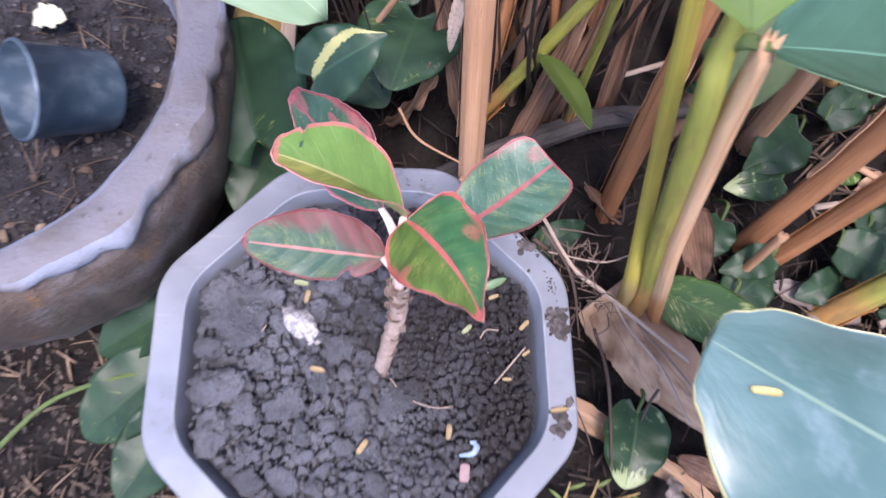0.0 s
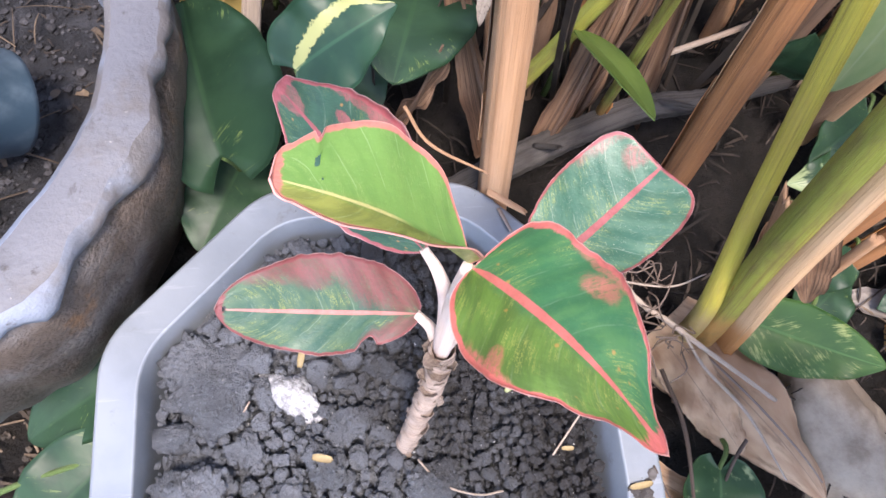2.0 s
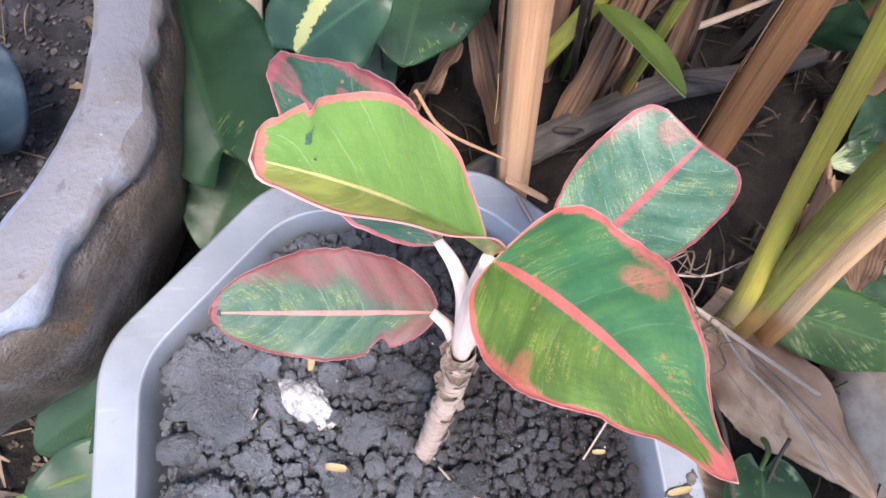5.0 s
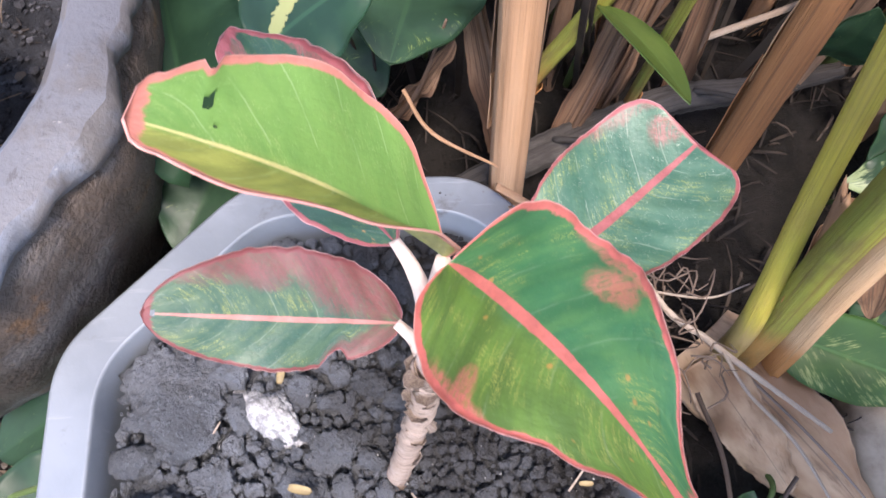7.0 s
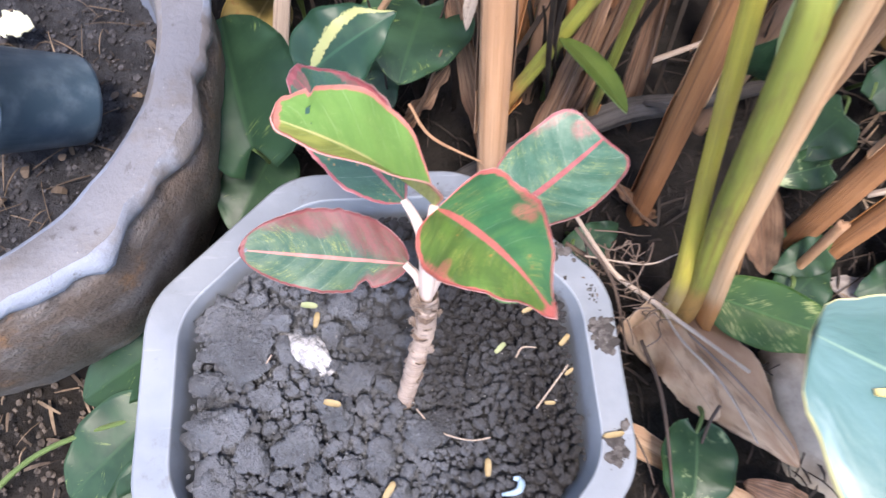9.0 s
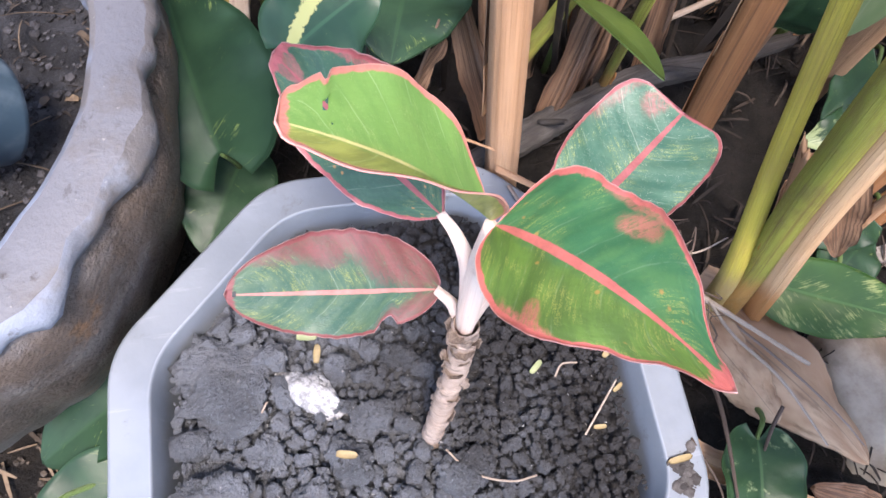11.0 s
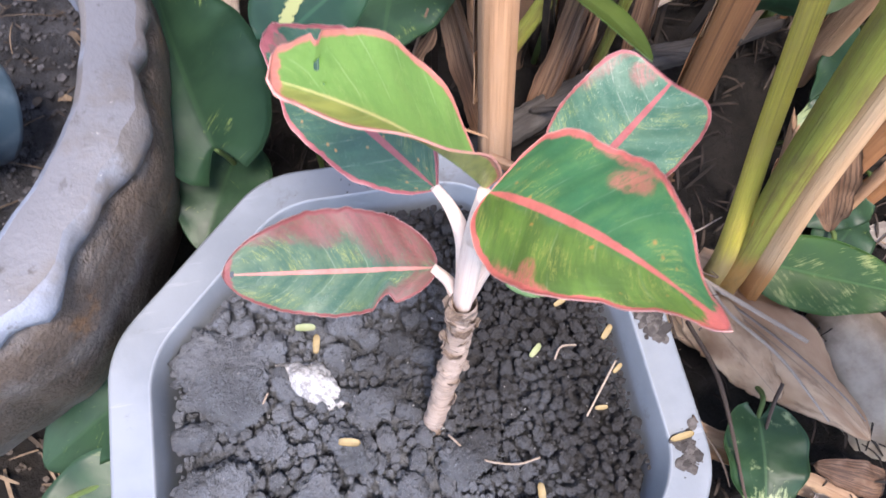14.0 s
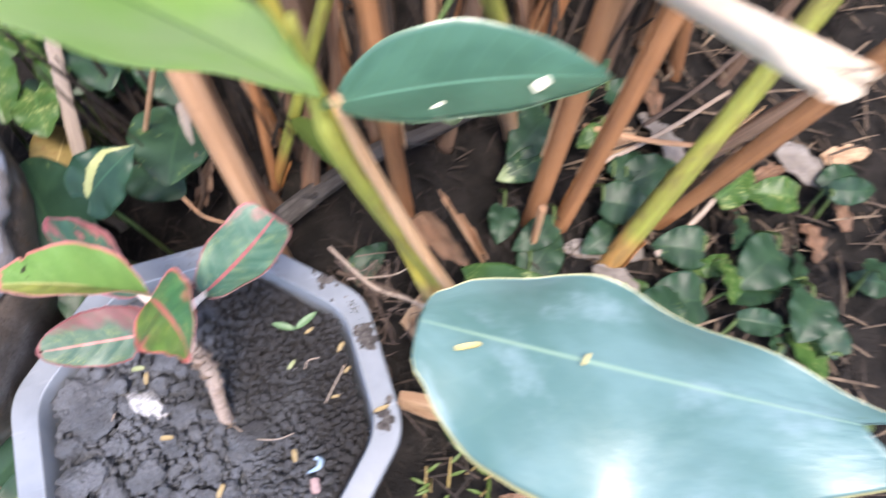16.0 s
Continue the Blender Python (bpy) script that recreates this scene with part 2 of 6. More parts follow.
    thin = m.math("ADD", near, m.math("MULTIPLY", m.math("SUBTRACT", coarse, 0.5), edge * 0.5))
    col = m.mix(m.math("MULTIPLY", m.step(thin, edge * 0.22, edge * 0.06), 0.25 if lime else 0.45), col, PINK)
    relief = m.math("ADD", m.math("MULTIPLY", w, 0.1 if lime else 0.26), m.math("MULTIPLY_ADD", coarse, 1.6, m.math("MULTIPLY", fine, 0.5)))
    m.bump(relief, 0.2 if lime else 0.36, 0.0016)
    return m.done(col, m.math("MULTIPLY_ADD", fine, 0.3, 0.26), spec=0.5, leaf=0.3, coat=sheen)


M_AGL_RED = aglaonema_material("mottled red-green leaf", (0.04, 0.105, 0.07), (0.085, 0.15, 0.085), 0.075, 1.3, 0.02, (0.25, 0.072, 0.074), patches=((0.06, 0.95, 0.3, 0.42, 0.92), (0.42, 1.0, 0.42, 0.2, 0.85), (0.0, 0.1, 0.14, 0.4, 0.85), (0.5, 0.8, 0.1, 0.1, 0.6)), streaky=0.55, soft=0.3, specks=0.3, tip=0.04, veins=0.22, broken_up=0.45, ribcol=(0.56, 0.24, 0.21))
M_AGL_FRONT = aglaonema_material("red-ribbed green leaf", (0.035, 0.155, 0.062), (0.075, 0.215, 0.075), 0.07, 4.1, 0.035, (0.66, 0.17, 0.15), patches=((0.24, 1.0, 0.15, 0.09, 0.95), (0.27, 0.89, 0.04, 0.08, 0.75), (0.36, 0.14, 0.08, 0.07, 0.75), (0.27, 0.03, 0.14, 0.04, 0.7)), streaky=0.85, soft=0.25, broken_up=0.75, specks=0.14, tip=0.07, sheen=0.8, lower=((0.15, 0.25, 0.035), 1), veins=0.15, spots=0.6, flare=0.22)
M_AGL_LIME = aglaonema_material("lime green leaf", (0.19, 0.36, 0.095), (0.155, 0.315, 0.082), 0.07, 7.7, 0.0, (0.64, 0.245, 0.2), streaky=0.25, lime=True, specks=0.3, tip=0.035, lower=((0.44, 0.43, 0.11), 0), veins=0.3, ribcol=(0.72, 0.66, 0.3))
M_AGL_BACK = aglaonema_material("deep green red-edged leaf", (0.026, 0.085, 0.05), (0.04, 0.115, 0.062), 0.09, 9.2, 0.035, (0.42, 0.1, 0.105), patches=((0.9, 0.5, 0.1, 0.3, 0.7), (0.35, 1.0, 0.3, 0.12, 0.85), (0.55, 0.75, 0.05, 0.05, 0.9)), broken_up=0.5, streaky=0.35, specks=0.2, tip=0.06, veins=0.2, spots=0.6)
M_AGL_RIGHT = aglaonema_material("blue-green red-ribbed leaf", (0.045, 0.13, 0.085), (0.085, 0.18, 0.118), 0.04, 12.4, 0.05, (0.4, 0.11, 0.115), broken_up=0.85, patches=((0.86, 0.25, 0.1, 0.12, 0.7), (0.66, 0.02, 0.2, 0.08, 0.5)), streaky=0.6, soft=0.3, specks=0.75, tip=0.02, veins=0.35)


def simple_leaf(name, a, b, spot, spotlevel, seed, rough=0.35, leafy=0.2, vein=(0.12, 0.26, 0.1), ribw=0.03, spotscale=(7, 4), veins=0.05, margin=None, coat=0.0, relief=0.14, band=None, spotsoft=0.05, brushed=False, splash=0.0):
    """A plain leaf with a paler midrib, faint side veins and, where spotlevel is low, pale splashes."""
    m = Mat(name)
    u, v = m.uv()
    side = m.math("ABSOLUTE", m.math("SUBTRACT", m.math("MULTIPLY", v, 2.0), 1.0))
    place = m.node("ShaderNodeCombineXYZ", i0=u, i1=v, i2=m.math("ADD", m.math("MULTIPLY", m.rand(), 40.0), seed)).outputs[0]
    coarse = m.noise(m.scaled(place, (3.5, 2.5, 1)), 1.0, 3.0)
    fine = m.noise(m.scaled(place, (30, 20, 1)), 1.0, 4.0)
    col = m.mix(m.step(coarse, 0.35, 0.65), a, b)
    w = m.math("SINE", m.math("MULTIPLY", m.math("SUBTRACT", u, m.math("MULTIPLY", side, 0.22)), 60.0))
    col = m.mix(m.math("MULTIPLY", m.step(w, 0.9, 1.0), veins), col, vein)
    sp = m.noise(m.scaled(place, (*spotscale, 1)), 1.0, 5.0, 0.65)
    if brushed:
        along = m.node("ShaderNodeCombineXYZ", i0=m.math("SUBTRACT", u, m.math("MULTIPLY", side, 0.3)), i1=v, i2=m.math("MULTIPLY", m.rand(), 30.0)).outputs[0]
        sp = m.math("ADD", m.math("MULTIPLY", sp, 0.45), m.math("MULTIPLY", m.noise(m.scaled(along, (38, 5, 1)), 1.0, 5.0, 0.7), 0.55))
    col = m.mix(m.math("MULTIPLY", m.step(sp, spotlevel, spotlevel + spotsoft), 0.85), col, spot)
    if splash:
        reach = m.math("ADD", u, m.math("MULTIPLY", m.math("SUBTRACT", m.noise(m.scaled(place, (5, 9, 1)), 1.0, 5.0, 0.7), 0.5), 0.7))
        col = m.mix(m.math("MULTIPLY", m.step(reach, splash, splash + 0.1), 0.9), col, spot)
    if band:
        off = m.math("ABSOLUTE", m.math("SUBTRACT", m.math("ADD", m.math("MULTIPLY_ADD", u, -band[2], v), m.math("MULTIPLY", m.math("SUBTRACT", fine, 0.5), 0.12)), band[0]))
        col = m.mix(m.math("MULTIPLY", m.step(off, band[1], band[1] * 0.7), 0.9), col, spot)
    col = m.mix(m.math("MULTIPLY", m.step(m.math("SUBTRACT", side, ribw), 0.02, -0.01), 0.7), col, vein)
    tips = m.math("MULTIPLY", m.step(u, 0.8, 1.0), 0.02)
    col = m.mix(m.math("MULTIPLY", m.step(m.math("ADD", side, tips), 0.968, 0.99), 0.75 if margin else 0.6), col, margin or vein)
    m.bump(m.math("ADD", m.math("MULTIPLY", w, 0.35 if veins > 0.03 else 0.05), m.math("MULTIPLY_ADD", fine, 0.3, m.math("MULTIPLY", coarse, 1.2))), relief, 0.0015)
    return m.done(col, m.math("MULTIPLY_ADD", fine, 0.2, rough - 0.1), spec=0.5 if coat else 0.32, leaf=leafy, coat=coat)


M_POTHOS = simple_leaf("dark variegated pothos leaf", (0.015, 0.041, 0.021), (0.024, 0.06, 0.029), (0.2, 0.26, 0.08), 0.58, 2.0, 0.46, 0.2, (0.026, 0.066, 0.029), veins=0.015, relief=0.2, spotsoft=0.09, brushed=True, spotscale=(5, 3))
M_POTHOS_LIGHT = simple_leaf("light variegated pothos leaf", (0.034, 0.085, 0.019), (0.055, 0.115, 0.026), (0.32, 0.35, 0.13), 0.52, 5.0, 0.4, 0.25, (0.08, 0.17, 0.05), spotscale=(5, 3), veins=0.025, relief=0.22, spotsoft=0.12, brushed=True)
M_POTHOS_CREAM = simple_leaf("cream-streaked pothos leaf", (0.014, 0.045, 0.025), (0.022, 0.062, 0.032), (0.4, 0.4, 0.16), 0.7, 9.0, 0.42, 0.2, (0.03, 0.09, 0.045), veins=0.0, relief=0.1, band=(0.47, 0.075, -0.45))
M_POTHOS_SPLASH = simple_leaf("pothos leaf with a cream splash", (0.017, 0.048, 0.02), (0.027, 0.066, 0.027), (0.3, 0.36, 0.18), 0.58, 12.0, 0.4, 0.2, (0.06, 0.12, 0.05), veins=0.02, relief=0.2, spotsoft=0.14, splash=0.72)
M_YELLOWLEAF = simple_leaf("yellowing leaf", (0.26, 0.185, 0.06), (0.2, 0.15, 0.05), (0.2, 0.11, 0.04), 0.6, 3.0, 0.55, 0.2, (0.4, 0.3, 0.12))
# pale bluish tones and patches paint part of the sky's sheen on the blade
M_BIGLEAF = simple_leaf("broad blue-green leaf", (0.066, 0.146, 0.134), (0.105, 0.198, 0.193), (0.165, 0.255, 0.264), 0.52, 4.0, 0.4, 0.1, (0.22, 0.34, 0.24), 0.012, spotscale=(5, 3), margin=(0.55, 0.5, 0.22), coat=0.25, relief=0.7, veins=0.025, spotsoft=0.2)
M_LANCE = simple_leaf("teal lance leaf", (0.03, 0.092, 0.055), (0.042, 0.118, 0.072), (0.05, 0.14, 0.085), 0.75, 6.0, 0.35, 0.1, (0.13, 0.3, 0.2), 0.015, margin=(0.12, 0.2, 0.1), coat=0.3)
# sun shining through this leaf is put into its very pale green
M_SUNLIT = simple_leaf("sunlit green leaf", (0.68, 0.86, 0.38), (0.76, 0.88, 0.5), (0.82, 0.9, 0.6), 0.75, 8.0, 0.4, 0.85, (0.3, 0.5, 0.15), 0.02)
M_GREYLEAF = simple_leaf("grey brittle leaf", (0.16, 0.138, 0.12), (0.22, 0.195, 0.175), (0.14, 0.12, 0.11), 0.55, 11.0, 0.75, 0.08, (0.2, 0.17, 0.15), 0.012, veins=0.25)
M_DEADSHEATH = simple_leaf("orange-brown dead sheath", (0.16, 0.085, 0.05), (0.22, 0.13, 0.08), (0.08, 0.045, 0.03), 0.5, 17.0, 0.7, 0.1, (0.14, 0.08, 0.05), 0.012, spotscale=(2, 22), veins=0.0, relief=0.4)
M_PALEGREEN = simple_leaf("pale green leaf", (0.24, 0.37, 0.22), (0.29, 0.42, 0.27), (0.33, 0.45, 0.31), 0.75, 3.0, 0.45, 0.3, (0.42, 0.56, 0.36), 0.02)
M_HANG = simple_leaf("grey-green leaf underside", (0.17, 0.24, 0.11), (0.22, 0.28, 0.14), (0.3, 0.36, 0.22), 0.75, 13.0, 0.5, 0.3, (0.24, 0.3, 0.18), veins=0.0)
M_BLADE = simple_leaf("green blade leaf", (0.085, 0.135, 0.03), (0.11, 0.165, 0.04), (0.13, 0.19, 0.05), 0.75, 1.0, 0.4, 0.3, (0.11, 0.19, 0.05), veins=0.0)
M_DRYLEAF = simple_leaf("brown dry leaf", (0.35, 0.21, 0.125), (0.5, 0.345, 0.22), (0.16, 0.092, 0.055), 0.53, 7.0, 0.75, 0.15, (0.2, 0.14, 0.1), 0.012, spotscale=(4, 5), veins=0.02, relief=0.8, spotsoft=0.22)


def fibre_material(name, a, b, dark, rough=0.6, green=None, foot=None, blotch=None):
    """Long fibres that run along a stalk; the UV's v counts metres along it."""
    m = Mat(name)
    u, v = m.uv()
    r = m.math("MULTIPLY", m.rand(), 30.0)
    place = m.node("ShaderNodeCombineXYZ", i0=u, i1=v, i2=r).outputs[0]
    f1 = m.noise(m.scaled(place, (34, 5, 1)), 1.0, 4.0, 0.65)
    f2 = m.noise(m.scaled(place, (3, 9, 1)), 1.0, 4.0)
    f3 = m.noise(m.scaled(place, (90, 16, 1)), 1.0, 3.0)
    col = m.mix(m.step(f2, 0.3, 0.7), a, b)
    col = m.mix(m.math("MULTIPLY", m.step(f1, 0.5, 0.72), 0.75), col, dark)
    col = m.mix(m.math("MULTIPLY", m.step(f3, 0.55, 0.75), 0.35), col, tuple(min(1.0, c * 1.5) for c in a))
    hair = m.noise(m.scaled(place, (150, 7, 1)), 1.0, 3.0, 0.6)
    col = m.mix(m.math("MULTIPLY", m.step(hair, 0.56, 0.66), 0.55), col, tuple(c * 0.8 for c in dark))
    spot = m.noise(m.scaled(place, (26, 70, 1)), 1.0, 4.0, 0.7)
    col = m.mix(m.math("MULTIPLY", m.step(spot, 0.66, 0.72), 0.5), col, tuple(c * 0.5 for c in dark))
    if green is not None:
        col = m.mix(m.step(f2, 0.52, 0.6), col, green)
    if foot is not None:
        col = m.mix(m.step(m.math("ADD", v, m.math("MULTIPLY", f1, 0.04)), 0.105, 0.075), col, foot)
        col = m.mix(m.math("MULTIPLY", m.step(f1, 0.6, 0.68), 0.5), col, (0.2, 0.12, 0.04))
    if blotch is not None:
        f4 = m.noise(m.scaled(place, (5, 30, 1)), 1.0, 6.0, 0.7)
        col = m.mix(m.math("MULTIPLY", m.step(f4, 0.46, 0.66), 0.6), col, blotch)
    m.bump(m.math("ADD", m.math("MULTIPLY", hair, 0.7), m.math("ADD", f1, m.math("MULTIPLY", f3, 0.6))), 0.6, 0.0016)
    return m.done(col, rough, spec=0.35)


M_CANE = fibre_material("tan dry cane", (0.5, 0.3, 0.18), (0.42, 0.235, 0.13), (0.27, 0.13, 0.065))
M_CANE_RED = fibre_material("red-brown dry cane", (0.37, 0.168, 0.072), (0.27, 0.12, 0.053), (0.11, 0.05, 0.028))
M_CANE_DARK = fibre_material("dark weathered cane", (0.19, 0.115, 0.075), (0.13, 0.083, 0.06), (0.055, 0.037, 0.028))
M_SHEATH = fibre_material("pale dry sheath", (0.68, 0.45, 0.27), (0.6, 0.36, 0.2), (0.4, 0.2, 0.1), foot=(0.45, 0.2, 0.07))
# much paler than the other canes
M_CREAMCANE = fibre_material("pale cream dry cane", (0.78, 0.65, 0.5), (0.7, 0.56, 0.42), (0.55, 0.36, 0.25))
M_STALK = fibre_material("green stalk", (0.22, 0.25, 0.05), (0.33, 0.325, 0.065), (0.13, 0.085, 0.03), 0.42, foot=(0.4, 0.22, 0.07), blotch=(0.15, 0.105, 0.045))
M_STALK_YELLOW = fibre_material("yellow-green stalk", (0.52, 0.43, 0.075), (0.42, 0.37, 0.065), (0.22, 0.2, 0.04), 0.42, foot=(0.36, 0.26, 0.11), blotch=(0.4, 0.3, 0.08))
M_TWIG = fibre_material("pale twig", (0.52, 0.43, 0.35), (0.3, 0.22, 0.17), (0.12, 0.085, 0.07), 0.75)
M_DARKTWIG = fibre_material("dark twig", (0.12, 0.085, 0.065), (0.08, 0.055, 0.045), (0.03, 0.022, 0.02), 0.8)
# grey wood darkened in place of the deep shade behind the pot
M_GREYWOOD = fibre_material("shade-darkened grey dead wood", (0.09, 0.081, 0.074), (0.04, 0.034, 0.031), (0.008, 0.006, 0.006), 0.9, blotch=(0.02, 0.016, 0.014))
M_STEM = fibre_material("scarred brown stem", (0.4, 0.31, 0.26), (0.3, 0.225, 0.185), (0.15, 0.105, 0.085), 0.75)
M_OLDSTICK = fibre_material("weathered pale stick", (0.36, 0.29, 0.235), (0.28, 0.22, 0.175), (0.12, 0.085, 0.065), 0.85)
M_HUSKBIT = fibre_material("dry grey-brown husk", (0.34, 0.27, 0.225), (0.2, 0.15, 0.125), (0.09, 0.065, 0.055), 0.85)
M_PETIOLE = fibre_material("pinkish white petiole", (0.8, 0.62, 0.53), (0.85, 0.7, 0.61), (0.74, 0.52, 0.43), 0.5)
M_GREENSTEM = fibre_material("green petiole", (0.11, 0.165, 0.05), (0.085, 0.135, 0.04), (0.06, 0.09, 0.03), 0.5)


def plain(name, a, b, scale, rough=0.7, bumpy=0.4, by_piece=False):
    m = Mat(name)
    co = m.coord("Object")
    n = m.noise(co, scale, 5.0, 0.65)
    col = m.mix(m.step(n, 0.35, 0.65), a, b)
    if by_piece:
        col = m.mix(m.island(), col, tuple(c * 0.45 for c in b))
    m.bump(n, bumpy, 0.002)
    return m.done(col, rough, spec=0.35)


M_STONE_WHITE = plain("pale crumbly stone", (0.46, 0.455, 0.455), (0.2, 0.195, 0.2), 330, 0.9, 1.0)
M_STONE_GREY = plain("grey stone", (0.33, 0.275, 0.21), (0.18, 0.138, 0.1), 30, 0.8, 0.8)
M_LEAFLET = plain("yellow fallen leaflet", (0.27, 0.2, 0.095), (0.19, 0.14, 0.07), 200, 0.6, 0.2)
M_LEAFLET_GREEN = plain("green fallen leaflet", (0.2, 0.23, 0.11), (0.24, 0.25, 0.14), 200, 0.6, 0.2)
M_LEAFLET_FRESH = plain("fresh yellow leaflet", (0.5, 0.42, 0.17), (0.42, 0.34, 0.13), 200, 0.6, 0.2)
M_SEEDLING = plain("seedling green", (0.07, 0.135, 0.06), (0.095, 0.165, 0.075), 120, 0.45, 0.2)
M_SCRAP = plain("pale blue plastic", (0.17, 0.25, 0.33), (0.25, 0.33, 0.41), 90, 0.35, 0.2)
M_PINKSCRAP = plain("pinkish scrap", (0.27, 0.18, 0.18), (0.2, 0.14, 0.14), 150, 0.6, 0.3)
# litter brown darkened to carry the shade among the canes
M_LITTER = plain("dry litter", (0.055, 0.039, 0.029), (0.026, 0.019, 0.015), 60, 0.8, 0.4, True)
M_STRAW = plain("dry straw", (0.23, 0.165, 0.11), (0.1, 0.071, 0.05), 60, 0.8, 0.4, True)
M_CRUMB = plain("pale grit", (0.5, 0.49, 0.48), (0.3, 0.29, 0.28), 300, 0.9, 0.6, True)
M_DARKGRIT = plain("dark grit", (0.075, 0.072, 0.077), (0.032, 0.03, 0.033), 300, 0.9, 0.6, True)
M_MUD = plain("dried mud", (0.105, 0.095, 0.09), (0.06, 0.052, 0.049), 300, 0.9, 0.5, True)
M_GRAVEL = plain("brown grit", (0.13, 0.105, 0.085), (0.06, 0.048, 0.04), 200, 0.9, 0.6, True)
M_PALELEAF = plain("pale fallen petal", (0.5, 0.5, 0.38), (0.38, 0.38, 0.27), 80, 0.6, 0.4)


# ---- geometry helpers ----
def smooth01(a, b, x):
    f = min(1.0, max(0.0, (x - a) / (b - a)))
    return f * f * (3 - 2 * f)


def mesh(name, verts, faces, uvs=None, smooth=True):
    me = bpy.data.meshes.new(name)
    me.from_pydata([tuple(v) for v in verts], [], faces)
    if uvs is not None:
        layer = me.uv_layers.new(name="UVMap")
        for loop in me.loops:
            layer.data[loop.index].uv = uvs[loop.vertex_index]
    if smooth:
        me.polygons.foreach_set("use_smooth", [True] * len(me.polygons))
    me.update()
    return me


def moved(me, loc):
    me.transform(Matrix.Translation(-Vector(loc)))
    return me


def solo(name, me, material, loc, label, category, group="", kind=""):
    """A thing that is one mesh, with its origin at loc."""
    ob = new(name, moved(me, loc))
    ob.location = loc
    me.materials.append(material)
    return tagged(ob, label, category, group, kind)


def thing(name, loc, label, category, group="", kind=""):
    """An Empty at the base of a thing, for its parts."""
    ob = new(name)
    ob.empty_display_size = 0.02
    ob.location = loc
    return tagged(ob, label, category, group, kind)


def origin(ob):
    p = Vector(ob.location)
    return p + origin(ob.parent) if ob.parent else p


def part(name, me, material, parent, label="", kind=""):
    """A mesh, given in the world's metres, as one part of a thing or of a part."""
    ob = new(name, moved(me, origin(parent)))
    if material:
        me.materials.append(material)
    ob.parent = parent
    return tagged(ob, label, kind=kind)


def bezier(points, n):
    """Points along a smooth line through the given ones."""
    pts = [Vector(p) for p in points]
    if len(pts) == 2:
        return [pts[0].lerp(pts[1], k / n) for k in range(n + 1)]
    ext = [2 * pts[0] - pts[1]] + pts + [2 * pts[-1] - pts[-2]]
    out = []
    for k in range(n + 1):
        s = k / n * (len(pts) - 1)
        i = min(int(s), len(pts) - 2)
        f = s - i
        a, b, c, d = ext[i : i + 4]
        out.append(0.5 * ((2 * b) + (c - a) * f + (2 * a - 5 * b + 4 * c - d) * f * f + (3 * b - a - 3 * c + d) * f**3))
    return out


def tube(points, radii, n=14, sides=12, ridges=0.0, flat=1.0, seed=0, ragged=0.0, knobs=0.0):
    """A tapered stalk along a line; ridges: fibres along it; ragged: a torn top end; knobs: rings of old leaf scars."""
    rnd = random.Random(seed)
    line = bezier(points, n)
    rad = [Vector((r, 0, 0)) for r in radii]
    rr = [p.x for p in bezier(rad, n)]
    rid = [1 + ridges * rnd.uniform(-1, 1) for _ in range(sides)]
    tear = [ragged * rnd.uniform(-1, 1) for _ in range(sides)]
    ref = Vector((0.31, 0.17, 0.93)).cross(line[-1] - line[0])
    ref.normalize()
    verts, uvs, faces = [], [], []
    length = 0.0
    for k, p in enumerate(line):
        d = (line[min(k + 1, n)] - line[max(k - 1, 0)]).normalized()
        a = (ref - d * ref.dot(d)).normalized()
        b = d.cross(a)
        if k:
            length += (p - line[k - 1]).length
        swell = 1 + knobs * abs(math.sin(k * 1.9 + rnd.uniform(-0.5, 0.5))) if knobs else 1.0
        for j in range(sides):
            w = 2 * math.pi * j / sides
            r = rr[k] * rid[j] * swell
            q = p + a * (math.cos(w) * r) + b * (math.sin(w) * r * flat)
            if k == n:
                q = q + d * tear[j]
            verts.append(q)
            uvs.append((j / sides if j <= sides / 2 else 1 - j / sides, length))
    for k in range(n):
        for j in range(sides):
            j2 = (j + 1) % sides
            faces.append((k * sides + j, k * sides + j2, (k + 1) * sides + j2, (k + 1) * sides + j))
    verts += [line[0], line[-1] - (line[-1] - line[-2]) * (0.5 if ragged else 0.0)]
    uvs += [(0.5, 0.0), (0.5, length)]
    for j in range(sides):
        j2 = (j + 1) % sides
        faces.append((len(verts) - 2, j2, j))
        faces.append((len(verts) - 1, n * sides + j, n * sides + j2))
    return mesh("tube", verts, faces, uvs)


